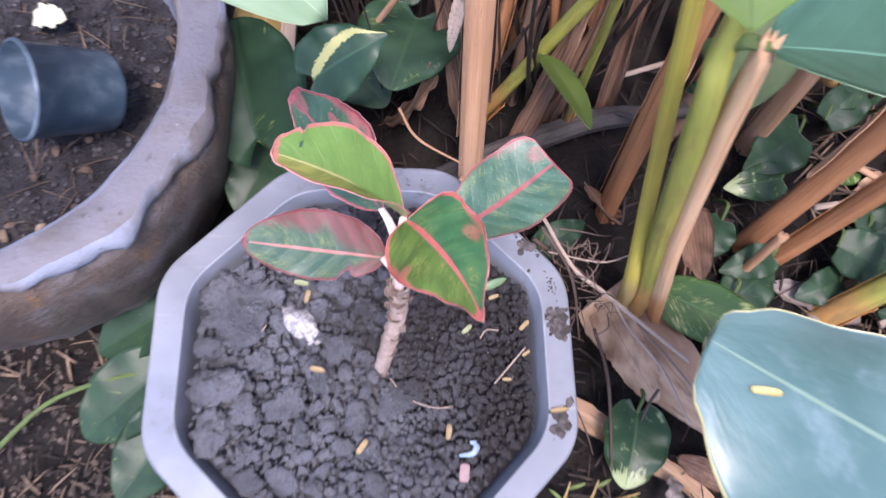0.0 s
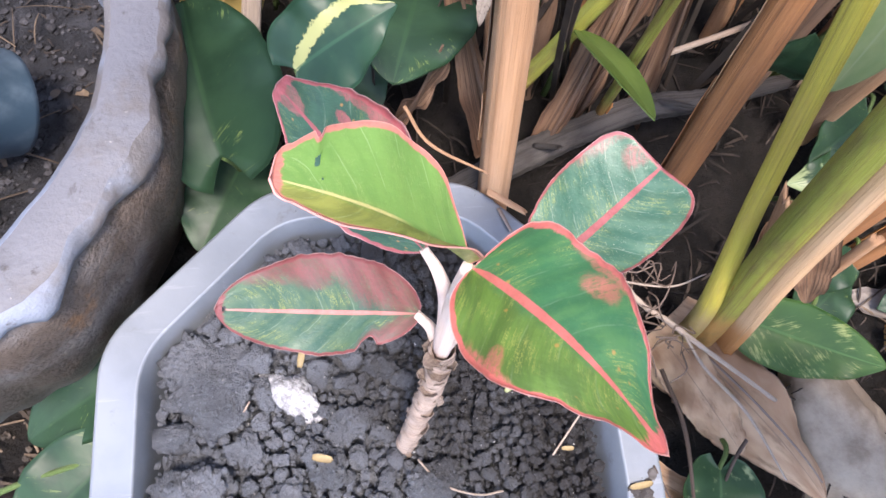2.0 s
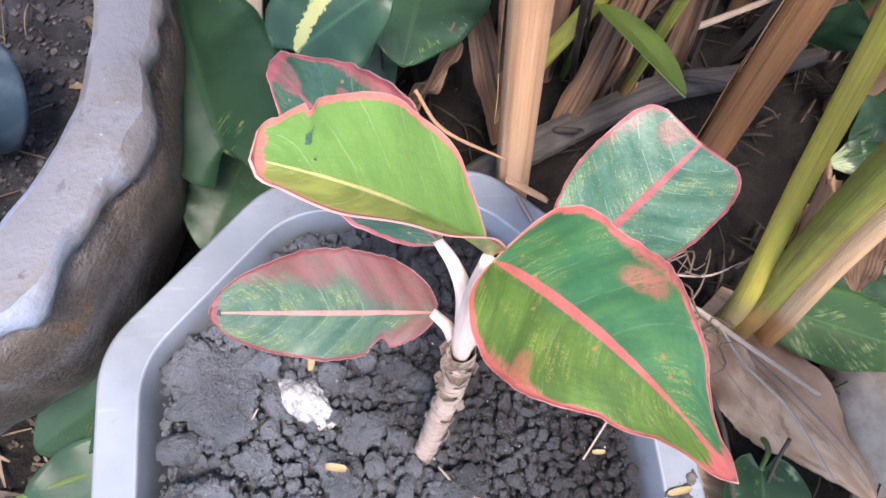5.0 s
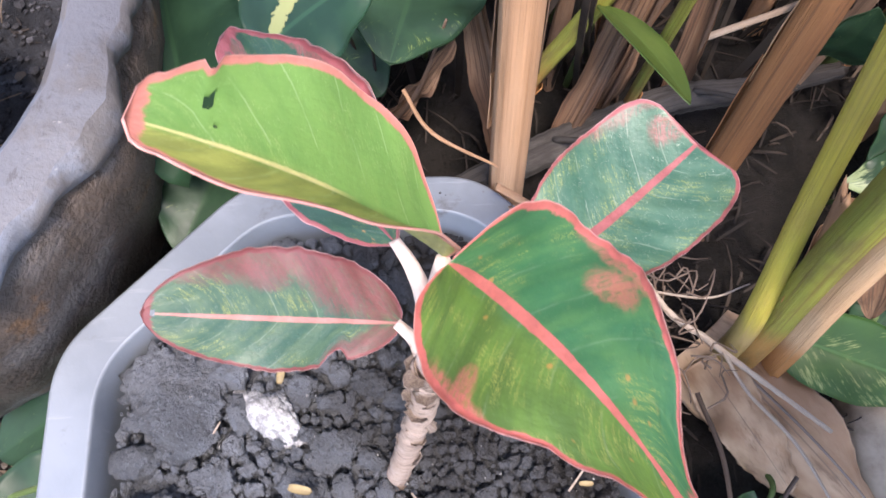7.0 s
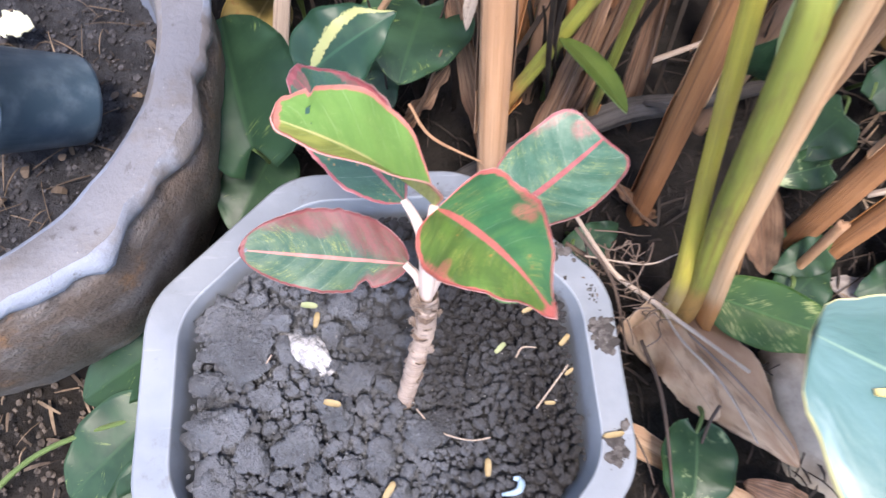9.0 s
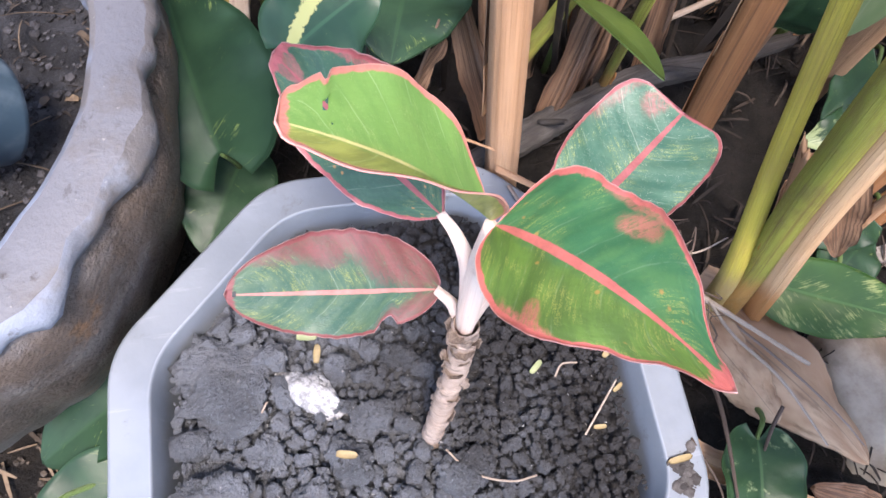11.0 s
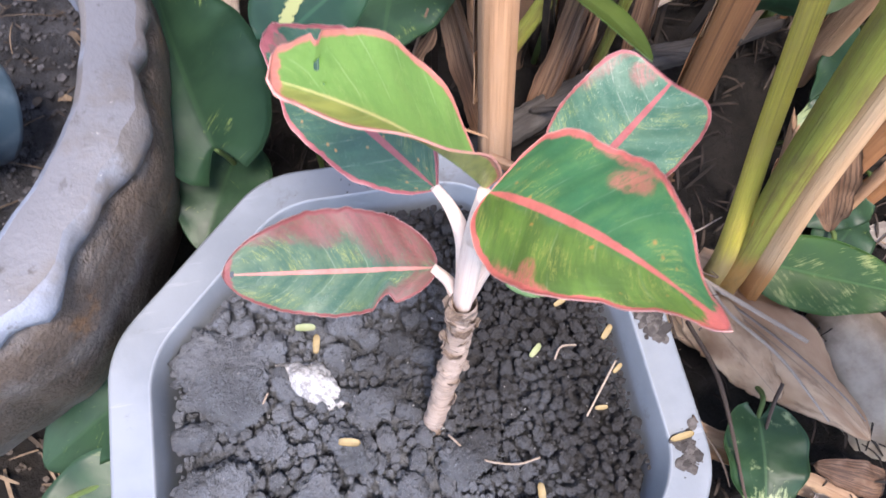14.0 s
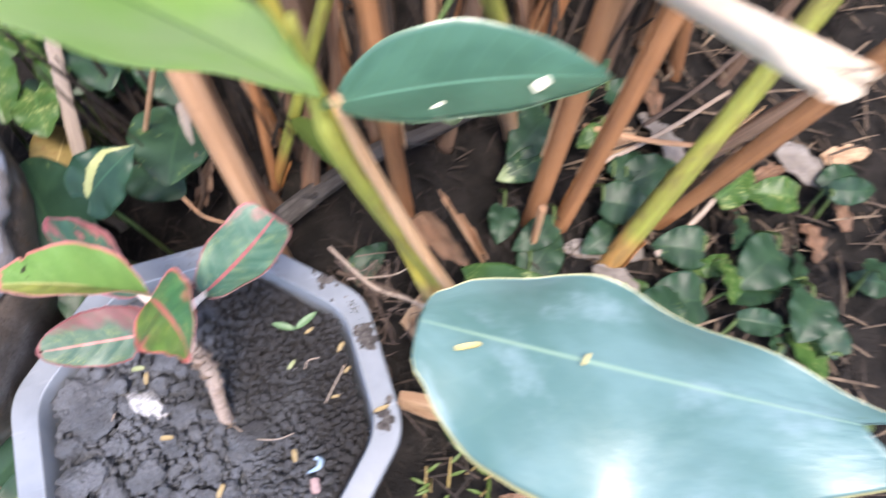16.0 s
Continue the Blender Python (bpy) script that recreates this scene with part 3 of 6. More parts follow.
def leaf(base, tip, up, width, arch=0.0, fold=0.0, lobes=0.0, shape=(0.7, 0.8), start=0.0, wave=0.0, waves=3.0, sides=(1.0, 1.0), curl=0.0,
         droop=0.0, bites=(), nu=30, nv=14, thick=0.0006, seed=0, jag=0.0, tail=0.0, profile=None, bend=0.0, tuck=0.0, holes=()):
    """A leaf blade from base to tip. up: the way its face looks; arch: how far the midrib rises in the middle; fold: degrees by which each
    half is raised; lobes: how far a heart-shaped base reaches back; droop: how far the tip bends down; bites: (side, u, width, depth);
    profile: half widths (u, one side, other side) in place of shape; bend: how far the midrib bows sideways; tuck: more fold of one half at the base."""
    rnd = random.Random(seed)
    base, tip, up = Vector(base), Vector(tip), Vector(up).normalized()
    axis = tip - base
    length = axis.length
    ahead = axis.normalized()
    n = (up - ahead * up.dot(ahead)).normalized()
    s = ahead.cross(n)
    prof = [((u + start) ** shape[0]) * (max(0.0, 1 - u) ** shape[1]) for u in (k / 200 for k in range(201))]
    top = max(prof)
    ph = rnd.uniform(0, 6)
    grid, uvs = [], []
    for i in range(nu + 1):
        u = i / nu
        w0 = width / 2 * ((u + start) ** shape[0]) * ((1 - u) ** shape[1]) / top
        w0 *= 1 - tail * smooth01(0.68, 0.92, u) * (1 - smooth01(0.9, 1.0, u) * 0.6)
        both = (w0, w0)
        if profile:
            k = max(i for i in range(len(profile) - 1) if profile[i][0] <= u)
            p0, p1 = profile[k], profile[k + 1]
            q0, q1 = profile[max(0, k - 1)], profile[min(len(profile) - 1, k + 2)]
            f = (u - p0[0]) / (p1[0] - p0[0])
            both = tuple(width / 2 * max(0.0, p0[c] + (p1[c] - p0[c]) * f + 0.5 * f * (1 - f) * ((1 - f) * ((p1[c] - q0[c]) * (p1[0] - p0[0]) / (p1[0] - q0[0]) - (p1[c] - p0[c]))
                         - f * ((q1[c] - p0[c]) * (p1[0] - p0[0]) / (q1[0] - p0[0]) - (p1[c] - p0[c])))) for c in (1, 2))
            if k == len(profile) - 2:
                both = tuple(width / 2 * p0[c] * math.sqrt(1 - f * f) ** (1.0 if tail == 0 else 2.0) for c in (1, 2))
        mid = base + axis * u + s * (bend * 4 * u * (1 - u)) + n * (arch * 4 * u * (1 - u) - droop * max(0.0, u - 0.6) ** 2 * 6.25)
        for j in range(nv + 1):
            v = 2 * j / nv - 1
            k = 0 if v < 0 else 1
            w = both[k] * sides[k]
            for side, bu, bw, depth in bites:
                if (side < 0) == (v < 0) and abs(u - bu) < bw:
                    w *= 1 - depth * (1 - (abs(u - bu) / bw) ** 2)
            w *= 1 + jag * noise.noise(Vector((u * 22, k * 9.0, seed)))
            av = abs(v)
            f = radians((fold[k] if isinstance(fold, tuple) else fold) + (tuck * math.sqrt(1 - u) if v < 0 else 0))
            p = mid + s * (v * w * math.cos(f)) + n * (av * w * math.sin(f))
            p += n * (wave * math.sin(waves * 2 * math.pi * u + ph + (1.7 if v > 0 else 0)) * av * av * min(1.0, 6 * u * (1 - u)))
            p -= n * (curl * av * av * w)
            p -= ahead * (lobes * length * av**1.4 * (1 - u) ** 5)
            grid.append(p)
            uvs.append((u, (v + 1) / 2))
    m = nv + 1
    count = len(grid)
    verts = [p + n * (thick / 2) for p in grid] + [p - n * (thick / 2) for p in grid]
    faces = []
    for i in range(nu):
        for j in range(nv):
            if any(((i + 0.5) / nu - a) ** 2 / c**2 + ((j + 0.5) / nv - b) ** 2 / d**2 < 1 for a, b, c, d in holes):
                continue
            q = (i * m + j, i * m + j + 1, (i + 1) * m + j + 1, (i + 1) * m + j)
            faces.append(tuple(reversed(q)))
            faces.append(tuple(a + count for a in q))
    ring = [i * m for i in range(nu + 1)] + [nu * m + j for j in range(1, m)] + [i * m + nv for i in range(nu - 1, -1, -1)] + [j for j in range(nv - 1, 0, -1)]
    for a, b in zip(ring, ring[1:] + ring[:1]):
        faces.append((a, b, b + count, a + count))
    return mesh("leaf", verts, faces, uvs + uvs)


def lump(seed, rough=0.12, sub=2, planes=11, lo=0.5, hi=0.9):
    """A rough broken clod or stone of radius about 1, with blunt facets."""
    r = random.Random(seed)
    cuts = [(Vector((r.gauss(0, 1), r.gauss(0, 1), r.gauss(0, 1))).normalized(), r.uniform(lo, hi)) for _ in range(planes)]
    bm = bmesh.new()
    bmesh.ops.create_icosphere(bm, subdivisions=sub, radius=1.0)
    for v in bm.verts:
        d = v.co.normalized()
        far = min([1.2] + [h / d.dot(n) for n, h in cuts if d.dot(n) > 0.3])
        q = d * 1.7 + Vector((seed * 7.3, seed * 3.1, 0))
        v.co = d * (far * (1 + rough * noise.noise(q) + rough * 0.8 * noise.noise(q * 2.7) + rough * 0.55 * noise.noise(q * 6.5) + rough * 0.35 * noise.noise(q * 15)))
    me = bpy.data.meshes.new("lump")
    bm.to_mesh(me)
    bm.free()
    me.polygons.foreach_set("use_smooth", [sub > 1] * len(me.polygons))
    return me


def scatter(pieces, name="bits"):
    """One mesh of many small pieces: (verts, faces) each."""
    verts, faces = [], []
    for pv, pf in pieces:
        o = len(verts)
        verts += pv
        faces += [tuple(i + o for i in f) for f in pf]
    return mesh(name, verts, faces, smooth=False)


def strip(p, d, length, width, thick, bend, n=4):
    """A thin bent strip of dry leaf or straw from p along d: verts and faces."""
    p, d = Vector(p), Vector(d).normalized()
    s = d.cross(Vector((0, 0, 1)))
    s = s.normalized() if s.length > 1e-4 else Vector((1, 0, 0))
    up = s.cross(d)
    verts, faces = [], []
    for k in range(n + 1):
        f = k / n
        w = width * (0.35 + 0.65 * math.sin(math.pi * (0.15 + 0.8 * f)))
        c = p + d * (length * f) + up * (bend * 4 * f * (1 - f))
        verts += [c - s * w / 2, c + s * w / 2, c + s * w / 2 - up * thick, c - s * w / 2 - up * thick]
    for k in range(n):
        a, b = 4 * k, 4 * k + 4
        for j in range(4):
            j2 = (j + 1) % 4
            faces.append((a + j, a + j2, b + j2, b + j))
    faces += [(3, 2, 1, 0), (4 * n, 4 * n + 1, 4 * n + 2, 4 * n + 3)]
    return verts, faces


# ---- ground: one sheet, higher towards the clump ----
def ground_height(x, y):
    z = 0.055 + 0.085 * smooth01(-0.12, 0.14, x) + 0.02 * smooth01(0.1, 0.3, y)
    near = max(0.0, 1 - max(abs(x - 0.2) / 1.5, abs(y - 0.15) / 1.5))
    z += near * (0.016 * noise.noise(Vector((x * 9, y * 9, 0))) + 0.008 * noise.noise(Vector((x * 30, y * 30, 4))) + 0.004 * noise.noise(Vector((x * 80, y * 80, 9))))
    return z


def spread(lo, hi, step, far):
    vals = list(np.arange(lo, hi + 1e-6, step))
    d, a, b = step, vals[0], vals[-1]
    left, right = [], []
    while b < far:
        d *= 1.5
        a, b = a - d, b + d
        left.append(a)
        right.append(b)
    return left[::-1] + vals + right


gx, gy = spread(-0.45, 0.95, 0.009, 60.0), spread(-0.3, 0.9, 0.009, 60.0)
gv = [(x, y, ground_height(x, y)) for y in gy for x in gx]
gf = [(j * len(gx) + i, j * len(gx) + i + 1, (j + 1) * len(gx) + i + 1, (j + 1) * len(gx) + i) for j in range(len(gy) - 1) for i in range(len(gx) - 1)]
solo("ground", mesh("ground", gv, gf), M_GROUND, (0, 0, 0), "brown garden earth strewn with dry litter, canopy shade in its colour", "ground", kind="structure")

# walls out of view, added to cut sky light from back and right
for name, lo, hi in (("wall_back", (-3.0, 0.95, 0.0), (1.4, 1.1, 1.25)), ("wall_side", (1.25, -1.2, 0.0), (1.4, 0.95, 1.25))):
    (x0, y0, z0), (x1, y1, z1) = lo, hi
    v = [(x0, y0, z0), (x1, y0, z0), (x1, y1, z0), (x0, y1, z0), (x0, y0, z1), (x1, y0, z1), (x1, y1, z1), (x0, y1, z1)]
    f = [(3, 2, 1, 0), (4, 5, 6, 7), (0, 1, 5, 4), (1, 2, 6, 5), (2, 3, 7, 6), (3, 0, 4, 7)]
    solo(name, mesh(name, v, f, smooth=False), M_WALL, ((x0 + x1) / 2, (y0 + y1) / 2, 0), "plain weathered wall, unseen, added to block sky light", "wall", kind="structure")

# ---- the grey pot ----
CX, CY, HALF, FLAT, RIM = 0.018, 0.045, 0.1265, 0.052, 0.2215


def octagon(inset, z, radius=0.017, per=8):
    """A square with cut and rounded corners, drawn in by inset."""
    h = HALF - inset
    k = FLAT - inset * 0.414
    pts = [Vector((h, -k)), Vector((h, k)), Vector((k, h)), Vector((-k, h)), Vector((-h, k)), Vector((-h, -k)), Vector((-k, -h)), Vector((k, -h))]
    out = []
    for i, p in enumerate(pts):
        a, b = (pts[i - 1] - p).normalized(), (pts[(i + 1) % 8] - p).normalized()
        r = max(0.006, radius)
        s, e = p + a * r, p + b * r
        for q in range(per + 1):
            f = q / per
            c = s * (1 - f) ** 2 + p * 2 * f * (1 - f) + e * f**2
            out.append(Vector((CX + c.x, CY + c.y, z)))
    return out


def loft(rings, close=False):
    n = len(rings[0])
    verts = [p for r in rings for p in r]
    faces = [(k * n + i, k * n + (i + 1) % n, (k + 1) * n + (i + 1) % n, (k + 1) * n + i) for k in range(len(rings) - 1) for i in range(n)]
    if close:
        faces.append(tuple(range(n))[::-1])
    return mesh("loft", verts, faces)


pot = thing("plant_pot", (CX, CY, 0.05), "grey plastic eight-sided plant pot filled with dark soil", "plant pot")
part("wall", loft([octagon(i, z) for i, z in ((0.045, 0.05), (0.042, 0.055), (0.022, 0.15), (0.0125, 0.2), (0.0125, 0.2085))], True), M_PLASTIC, pot)
part("rim", loft([octagon(i, z) for i, z in ((0.0125, 0.2086), (0.001, 0.2086), (0.0, 0.2095), (0.0, 0.2195), (0.0003, 0.2206), (0.0012, RIM), (0.0022, RIM + 0.0003), (0.0163, RIM), (0.0168, RIM + 0.0004), (0.0174, RIM + 0.0004),
     (0.0179, RIM - 0.0003), (0.0182, 0.2198), (0.0205, 0.205), (0.026, 0.17), (0.033, 0.15))]), M_PLASTIC, pot, "scuffed grey rim with soil smudges")


def in_pot(x, y, inset):
    h, k = HALF - inset, FLAT - inset * 0.414
    ax, ay = abs(x - CX), abs(y - CY)
    return ax < h and ay < h and ax + ay < h + k


def soil_height(x, y):
    q = Vector((x, y, 0))
    wob = Vector((noise.noise(q * 40), noise.noise(q * 40 + Vector((5, 5, 5))), 0)) * 0.006
    d1 = noise.voronoi((q + wob) * 42)[0]
    d2 = noise.voronoi((q + wob) * 105)[0]
    z = 0.1986 + 0.006 * min(0.55, d1[1] - d1[0]) + 0.0042 * min(0.6, d2[1] - d2[0])
    z += 0.004 * noise.noise(q * 18) + 0.0015 * noise.noise(q * 160)
    return z - 0.002 * smooth01(0.05, 0.13, x) + 0.004 * smooth01(0.0, -0.09, x)


N = 150
sv, sf, index = [], [], {}
for j in range(N + 1):
    for i in range(N + 1):
        x, y = CX - 0.1 + 0.2 * i / N, CY - 0.1 + 0.2 * j / N
        if in_pot(x, y, 0.0205):
            index[i, j] = len(sv)
            sv.append((x, y, soil_height(x, y)))
for (i, j) in index:
    q = [(i, j), (i + 1, j), (i + 1, j + 1), (i, j + 1)]
    if all(c in index for c in q):
        sf.append(tuple(index[c] for c in q))
soil = thing("potting_soil", (CX, CY, 0.2), "dark grey cloddy soil filling the pot", "soil")
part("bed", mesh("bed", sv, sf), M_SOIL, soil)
rnd = random.Random(11)
lumps = [lump(k, 0.32, 4, 10, 0.7, 1.0) for k in range(3)] + [lump(k, 0.3, 3, 8, 0.66, 1.0) for k in range(3, 10)] + [lump(k, 0.3, 2, 7, 0.62, 1.0) for k in range(30, 36)] + [lump(40 + k, 0.3, 1, 5, 0.6, 1.0) for k in range(4)]
for me in lumps:
    me.materials.append(M_SOIL)
shapes = []
for me in lumps:
    co = np.empty(len(me.vertices) * 3)
    me.vertices.foreach_get("co", co)
    shapes.append((co.reshape(-1, 3), [tuple(p.vertices) for p in me.polygons]))
placed = [(-0.062, 0.074, 0.019, 0.34), (-0.069, 0.03, 0.0145, 0.5), (-0.046, 0.046, 0.008, 0.6), (0.003, 0.053, 0.009, 0.55), (0.04, 0.024, 0.0115, 0.45), (-0.03, 0.02, 0.01, 0.5), (-0.072, 0.002, 0.0125, 0.45), (0.012, 0.012, 0.0085, 0.6)]
for tries, lo, hi in ((200, 0.006, 0.0095), (1100, 0.0036, 0.006), (5000, 0.002, 0.0036), (9000, 0.0012, 0.002), (9000, 0.0008, 0.0012)):
    for _ in range(tries):
        x, y, r = rnd.uniform(-0.09, 0.125), rnd.uniform(-0.06, 0.15), rnd.uniform(lo, hi)
        if not in_pot(x, y, 0.0235 + 0.8 * r) or (r > 0.0024 and math.hypot((x + 0.022) * 1.2, y - 0.068) < 0.013 + 0.5 * r) or (x > 0.03 + 0.02 * noise.noise(Vector((y * 30, 0, 0))) and r > 0.0034):
            continue
        near = np.array(placed)
        if np.all((near[:, 0] - x) ** 2 + (near[:, 1] - y) ** 2 > (0.93 * (near[:, 2] + r)) ** 2):
            placed.append((x, y, r, rnd.uniform(0.6, 0.95)))
small, tops, top_faces = [], [], []
for k, (x, y, r, flat) in enumerate(placed):
    tip = 0.15 if k < 8 else 0.6
    turn = Euler((rnd.uniform(-tip, tip), rnd.uniform(-tip, tip), rnd.uniform(0, 6.28)))
    loc = Vector((x, y, 0.2075 + 0.003 * noise.noise(Vector((x * 14, y * 14, 1))) + 0.003 * smooth01(0.02, -0.09, x) + min(0.004, r * flat * 0.45)))
    size = Vector((r * rnd.uniform(0.95, 1.2), r * rnd.uniform(0.8, 1.05), r * flat))
    if k < 300:
        ob = new("clod", lumps[k % 3 if k < 16 else 3 + k % 7])
        ob.parent = soil
        ob.location, ob.rotation_euler, ob.scale = loc - origin(soil), turn, size
        m4 = np.array(Matrix.LocRotScale(loc, turn, size))
        vs, fs = shapes[k % 3 if k < 16 else 3 + k % 7]
        top_faces += [tuple(q + len(tops) for q in face) for face in fs]
        tops += [tuple(q) for q in vs @ m4[:3, :3].T + m4[:3, 3]]
    else:
        m4 = np.array(Matrix.LocRotScale(loc, turn, size))
        vs, fs = shapes[10 + k % 6] if r > 0.0014 else shapes[16 + k % 4]
        small.append(([tuple(q) for q in vs @ m4[:3, :3].T + m4[:3, 3]], fs))
surface = BVHTree.FromPolygons(tops, top_faces)
for k in range(2800):
    x, y = rnd.uniform(-0.09, 0.125), rnd.uniform(-0.06, 0.15)
    if noise.noise(Vector((x * 60, y * 60, 4))) < -0.15 or not in_pot(x, y, 0.026):
        continue
    hit, normal, face, far = surface.ray_cast(Vector((x, y, 0.26)), Vector((0, 0, -1)))
    if hit and normal.z > 0.2:
        r = 0.0004 + 0.0014 * rnd.random() ** 2.5
        vs, fs = shapes[16 + k % 4] if r < 0.0011 else shapes[10 + k % 6]
        turn = Matrix.Rotation(rnd.uniform(0, 6.28), 3, "Z")
        small.append(([tuple(turn @ Vector((q[0] * r, q[1] * r * 0.85, q[2] * r * 0.7)) + hit) for q in vs], fs))
mud = []
for k in range(260):
    cx, cy, sx, sy = ((0.136, 0.066, 0.0032, 0.0045), (0.134, 0.09, 0.002, 0.003), (0.134, 0.006, 0.0025, 0.005), (0.12, 0.118, 0.005, 0.005), (0.03, 0.158, 0.02, 0.003))[(0, 0, 0, 1, 2, 2, 3, 4)[k % 8]]
    x, y = rnd.gauss(cx, sx), rnd.gauss(cy, sy)
    smear = k % 2 == 0
    if in_pot(x, y, 0.002 if smear else 0.001) and not in_pot(x, y, 0.0165):
        r = rnd.uniform(0.0007, 0.0034) if smear else rnd.uniform(0.0002, 0.0007)
        vs, fs = shapes[10 + k % 6] if smear else shapes[16 + k % 4]
        mud.append(([tuple(Vector((q[0] * r, q[1] * r * 0.8, q[2] * r * (0.2 if smear else 0.5))) + Vector((x, y, RIM + 0.0003))) for q in vs], fs))
part("mud", scatter(mud), M_MUD, pot, "dried brown mud smudges on the rim", kind="stuff")
crumbs = scatter(small)
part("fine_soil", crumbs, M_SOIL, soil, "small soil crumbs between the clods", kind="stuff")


def top_of_soil(x, y):
    """The height of the clods at a place."""
    z = soil_height(x, y)
    for a, b, r, flat in placed:
        d = math.hypot(x - a, y - b) / r
        if d < 0.95:
            z = max(z, 0.2075 + 0.003 * smooth01(0.02, -0.09, a) + min(0.004, r * flat * 0.45) + r * flat * math.sqrt(1 - d * d))
    return z


grit = []
for k in range(420):
    x, y = rnd.uniform(-0.09, 0.125), rnd.uniform(-0.06, 0.15)
    if in_pot(x, y, 0.029):
        r = rnd.uniform(0.0003, 0.0009)
        c = Vector((x, y, top_of_soil(x, y) + r * 0.2))
        vs = [c + Vector((rnd.uniform(-1, 1), rnd.uniform(-1, 1), rnd.uniform(-1, 1))).normalized() * r for _ in range(4)]
        grit.append((vs, [(0, 1, 2), (0, 2, 3), (0, 3, 1), (1, 3, 2)]))
part("grit", scatter(grit), M_CRUMB, soil, "fine pale grit", kind="stuff")

# ---- the big bowl ----
BX, BY = -0.234, 0.214


def turned(profile, wobble, n=180):
    rings = []
    for r, z, amount in profile:
        ring = []
        for i in range(n):
            a = 2 * math.pi * i / n
            q = Vector((math.cos(a) * 3.2, math.sin(a) * 3.2, z * 12))
            dr = amount * (noise.noise(q * 1.6) + 0.6 * noise.noise(q * 4.1))
            ring.append(Vector((BX + (r + dr) * math.cos(a), BY + (r + dr) * math.sin(a), z + wobble * noise.noise(q * 2.3 + Vector((9, 0, 0))))))
        rings.append(ring)
    return rings


bowl = thing("bowl_planter", (BX, BY, 0.045), "large round concrete bowl planter with flaking grey rim", "planter")
part("wall", loft(turned(((0.085, 0.045, 0), (0.1, 0.058, 0.001), (0.129, 0.1, 0.002), (0.149, 0.15, 0.003), (0.161, 0.2, 0.004), (0.1655, 0.245, 0.004), (0.166, 0.268, 0.005), (0.155, 0.278, 0.001)), 0.001), True), M_BOWLWALL, bowl, "rough brown weathered outer wall")
part("rim", loft(turned(((0.1635, 0.2845, 0.0065), (0.158, 0.2862, 0.003), (0.147, 0.2862, 0.001), (0.1435, 0.2855, 0.0015)), 0.0012)), M_BOWLRIM, bowl, "worn grey painted rim")
part("inner_edge", loft(turned(((0.1435, 0.2855, 0.0015), (0.1405, 0.2835, 0.001), (0.139, 0.279, 0.001), (0.134, 0.235, 0), (0.128, 0.2, 0)), 0.0012)), M_FLAKE, bowl, "bluish painted inner edge")
part("worn_edge", loft(turned(((0.152, 0.268, 0.002), (0.1615, 0.2705, 0.009), (0.166, 0.2745, 0.0095), (0.1672, 0.2785, 0.0085), (0.166, 0.2825, 0.0075), (0.1635, 0.2845, 0.0065)), 0.0016)), M_FLAKE, bowl, "chipped outer edge with bluish bare paint")


def bowl_soil_height(x, y):
    q = Vector((x, y, 2.0))
    d = noise.voronoi(q * 70)[0]
    return 0.232 + 0.006 * min(0.6, d[1] - d[0]) + 0.006 * noise.noise(q * 25) + 0.002 * noise.noise(q * 140)


bv, bf, bindex = [], [], {}
NB = 96
for j in range(NB + 1):
    for i in range(NB + 1):
        x, y = BX - 0.14 + 0.28 * i / NB, BY - 0.14 + 0.28 * j / NB
        if math.hypot(x - BX, y - BY) < 0.1365:
            bindex[i, j] = len(bv)
            bv.append((x, y, bowl_soil_height(x, y)))
for (i, j) in bindex:
    q = [(i, j), (i + 1, j), (i + 1, j + 1), (i, j + 1)]
    if all(c in bindex for c in q):
        bf.append(tuple(bindex[c] for c in q))
bowlsoil = thing("bowl_soil", (BX, BY, 0.22), "dark crumbly soil with small litter in the bowl", "soil")
part("bed", mesh("bed", bv, bf), M_BOWLSOIL, bowlsoil)
bits = []
for k in range(320):
    a, r = rnd.uniform(0, 6.28), 0.135 * math.sqrt(rnd.random())
    x, y = BX + r * math.cos(a), BY + r * math.sin(a)
    w = rnd.uniform(0, 6.28)
    bits.append(strip((x, y, bowl_soil_height(x, y) + 0.001), (math.cos(w), math.sin(w), rnd.uniform(-0.1, 0.25)), rnd.uniform(0.002, 0.009), rnd.uniform(0.0004, 0.0012), 0.0003, rnd.uniform(0, 0.001), 2))
part("litter", scatter(bits), M_LITTER, bowlsoil, "small dry leaf bits", kind="stuff")
bits = []
for k in range(170):
    a, r = rnd.uniform(0, 6.28), 0.132 * math.sqrt(rnd.random())
    x, y, w = BX + r * math.cos(a), BY + r * math.sin(a), rnd.uniform(0, 6.28)
    fat = k % 4 == 0
    bits.append(strip((x, y, bowl_soil_height(x, y) + 0.0025), (math.cos(w), math.sin(w), rnd.uniform(-0.1, 0.3)), rnd.uniform(0.004, 0.009) if fat else rnd.uniform(0.008, 0.034), rnd.uniform(0.002, 0.005) if fat else rnd.uniform(0.0004, 0.0009), 0.0003, rnd.uniform(0, 0.003), 4))
part("straw", scatter(bits), M_STRAW, bowlsoil, "pale straw and husk bits", kind="stuff")
bits = []
for k in range(3600):
    a, r = rnd.uniform(0, 6.28), 0.135 * math.sqrt(rnd.random())
    x, y, size = BX + r * math.cos(a), BY + r * math.sin(a), rnd.uniform(0.0005, 0.0026) * rnd.uniform(0.4, 1.0)
    c = Vector((x, y, bowl_soil_height(x, y) + size * 0.3))
    vs, fs = shapes[16 + k % 4]
    bits.append(([c + Vector(q) * size for q in vs], fs))
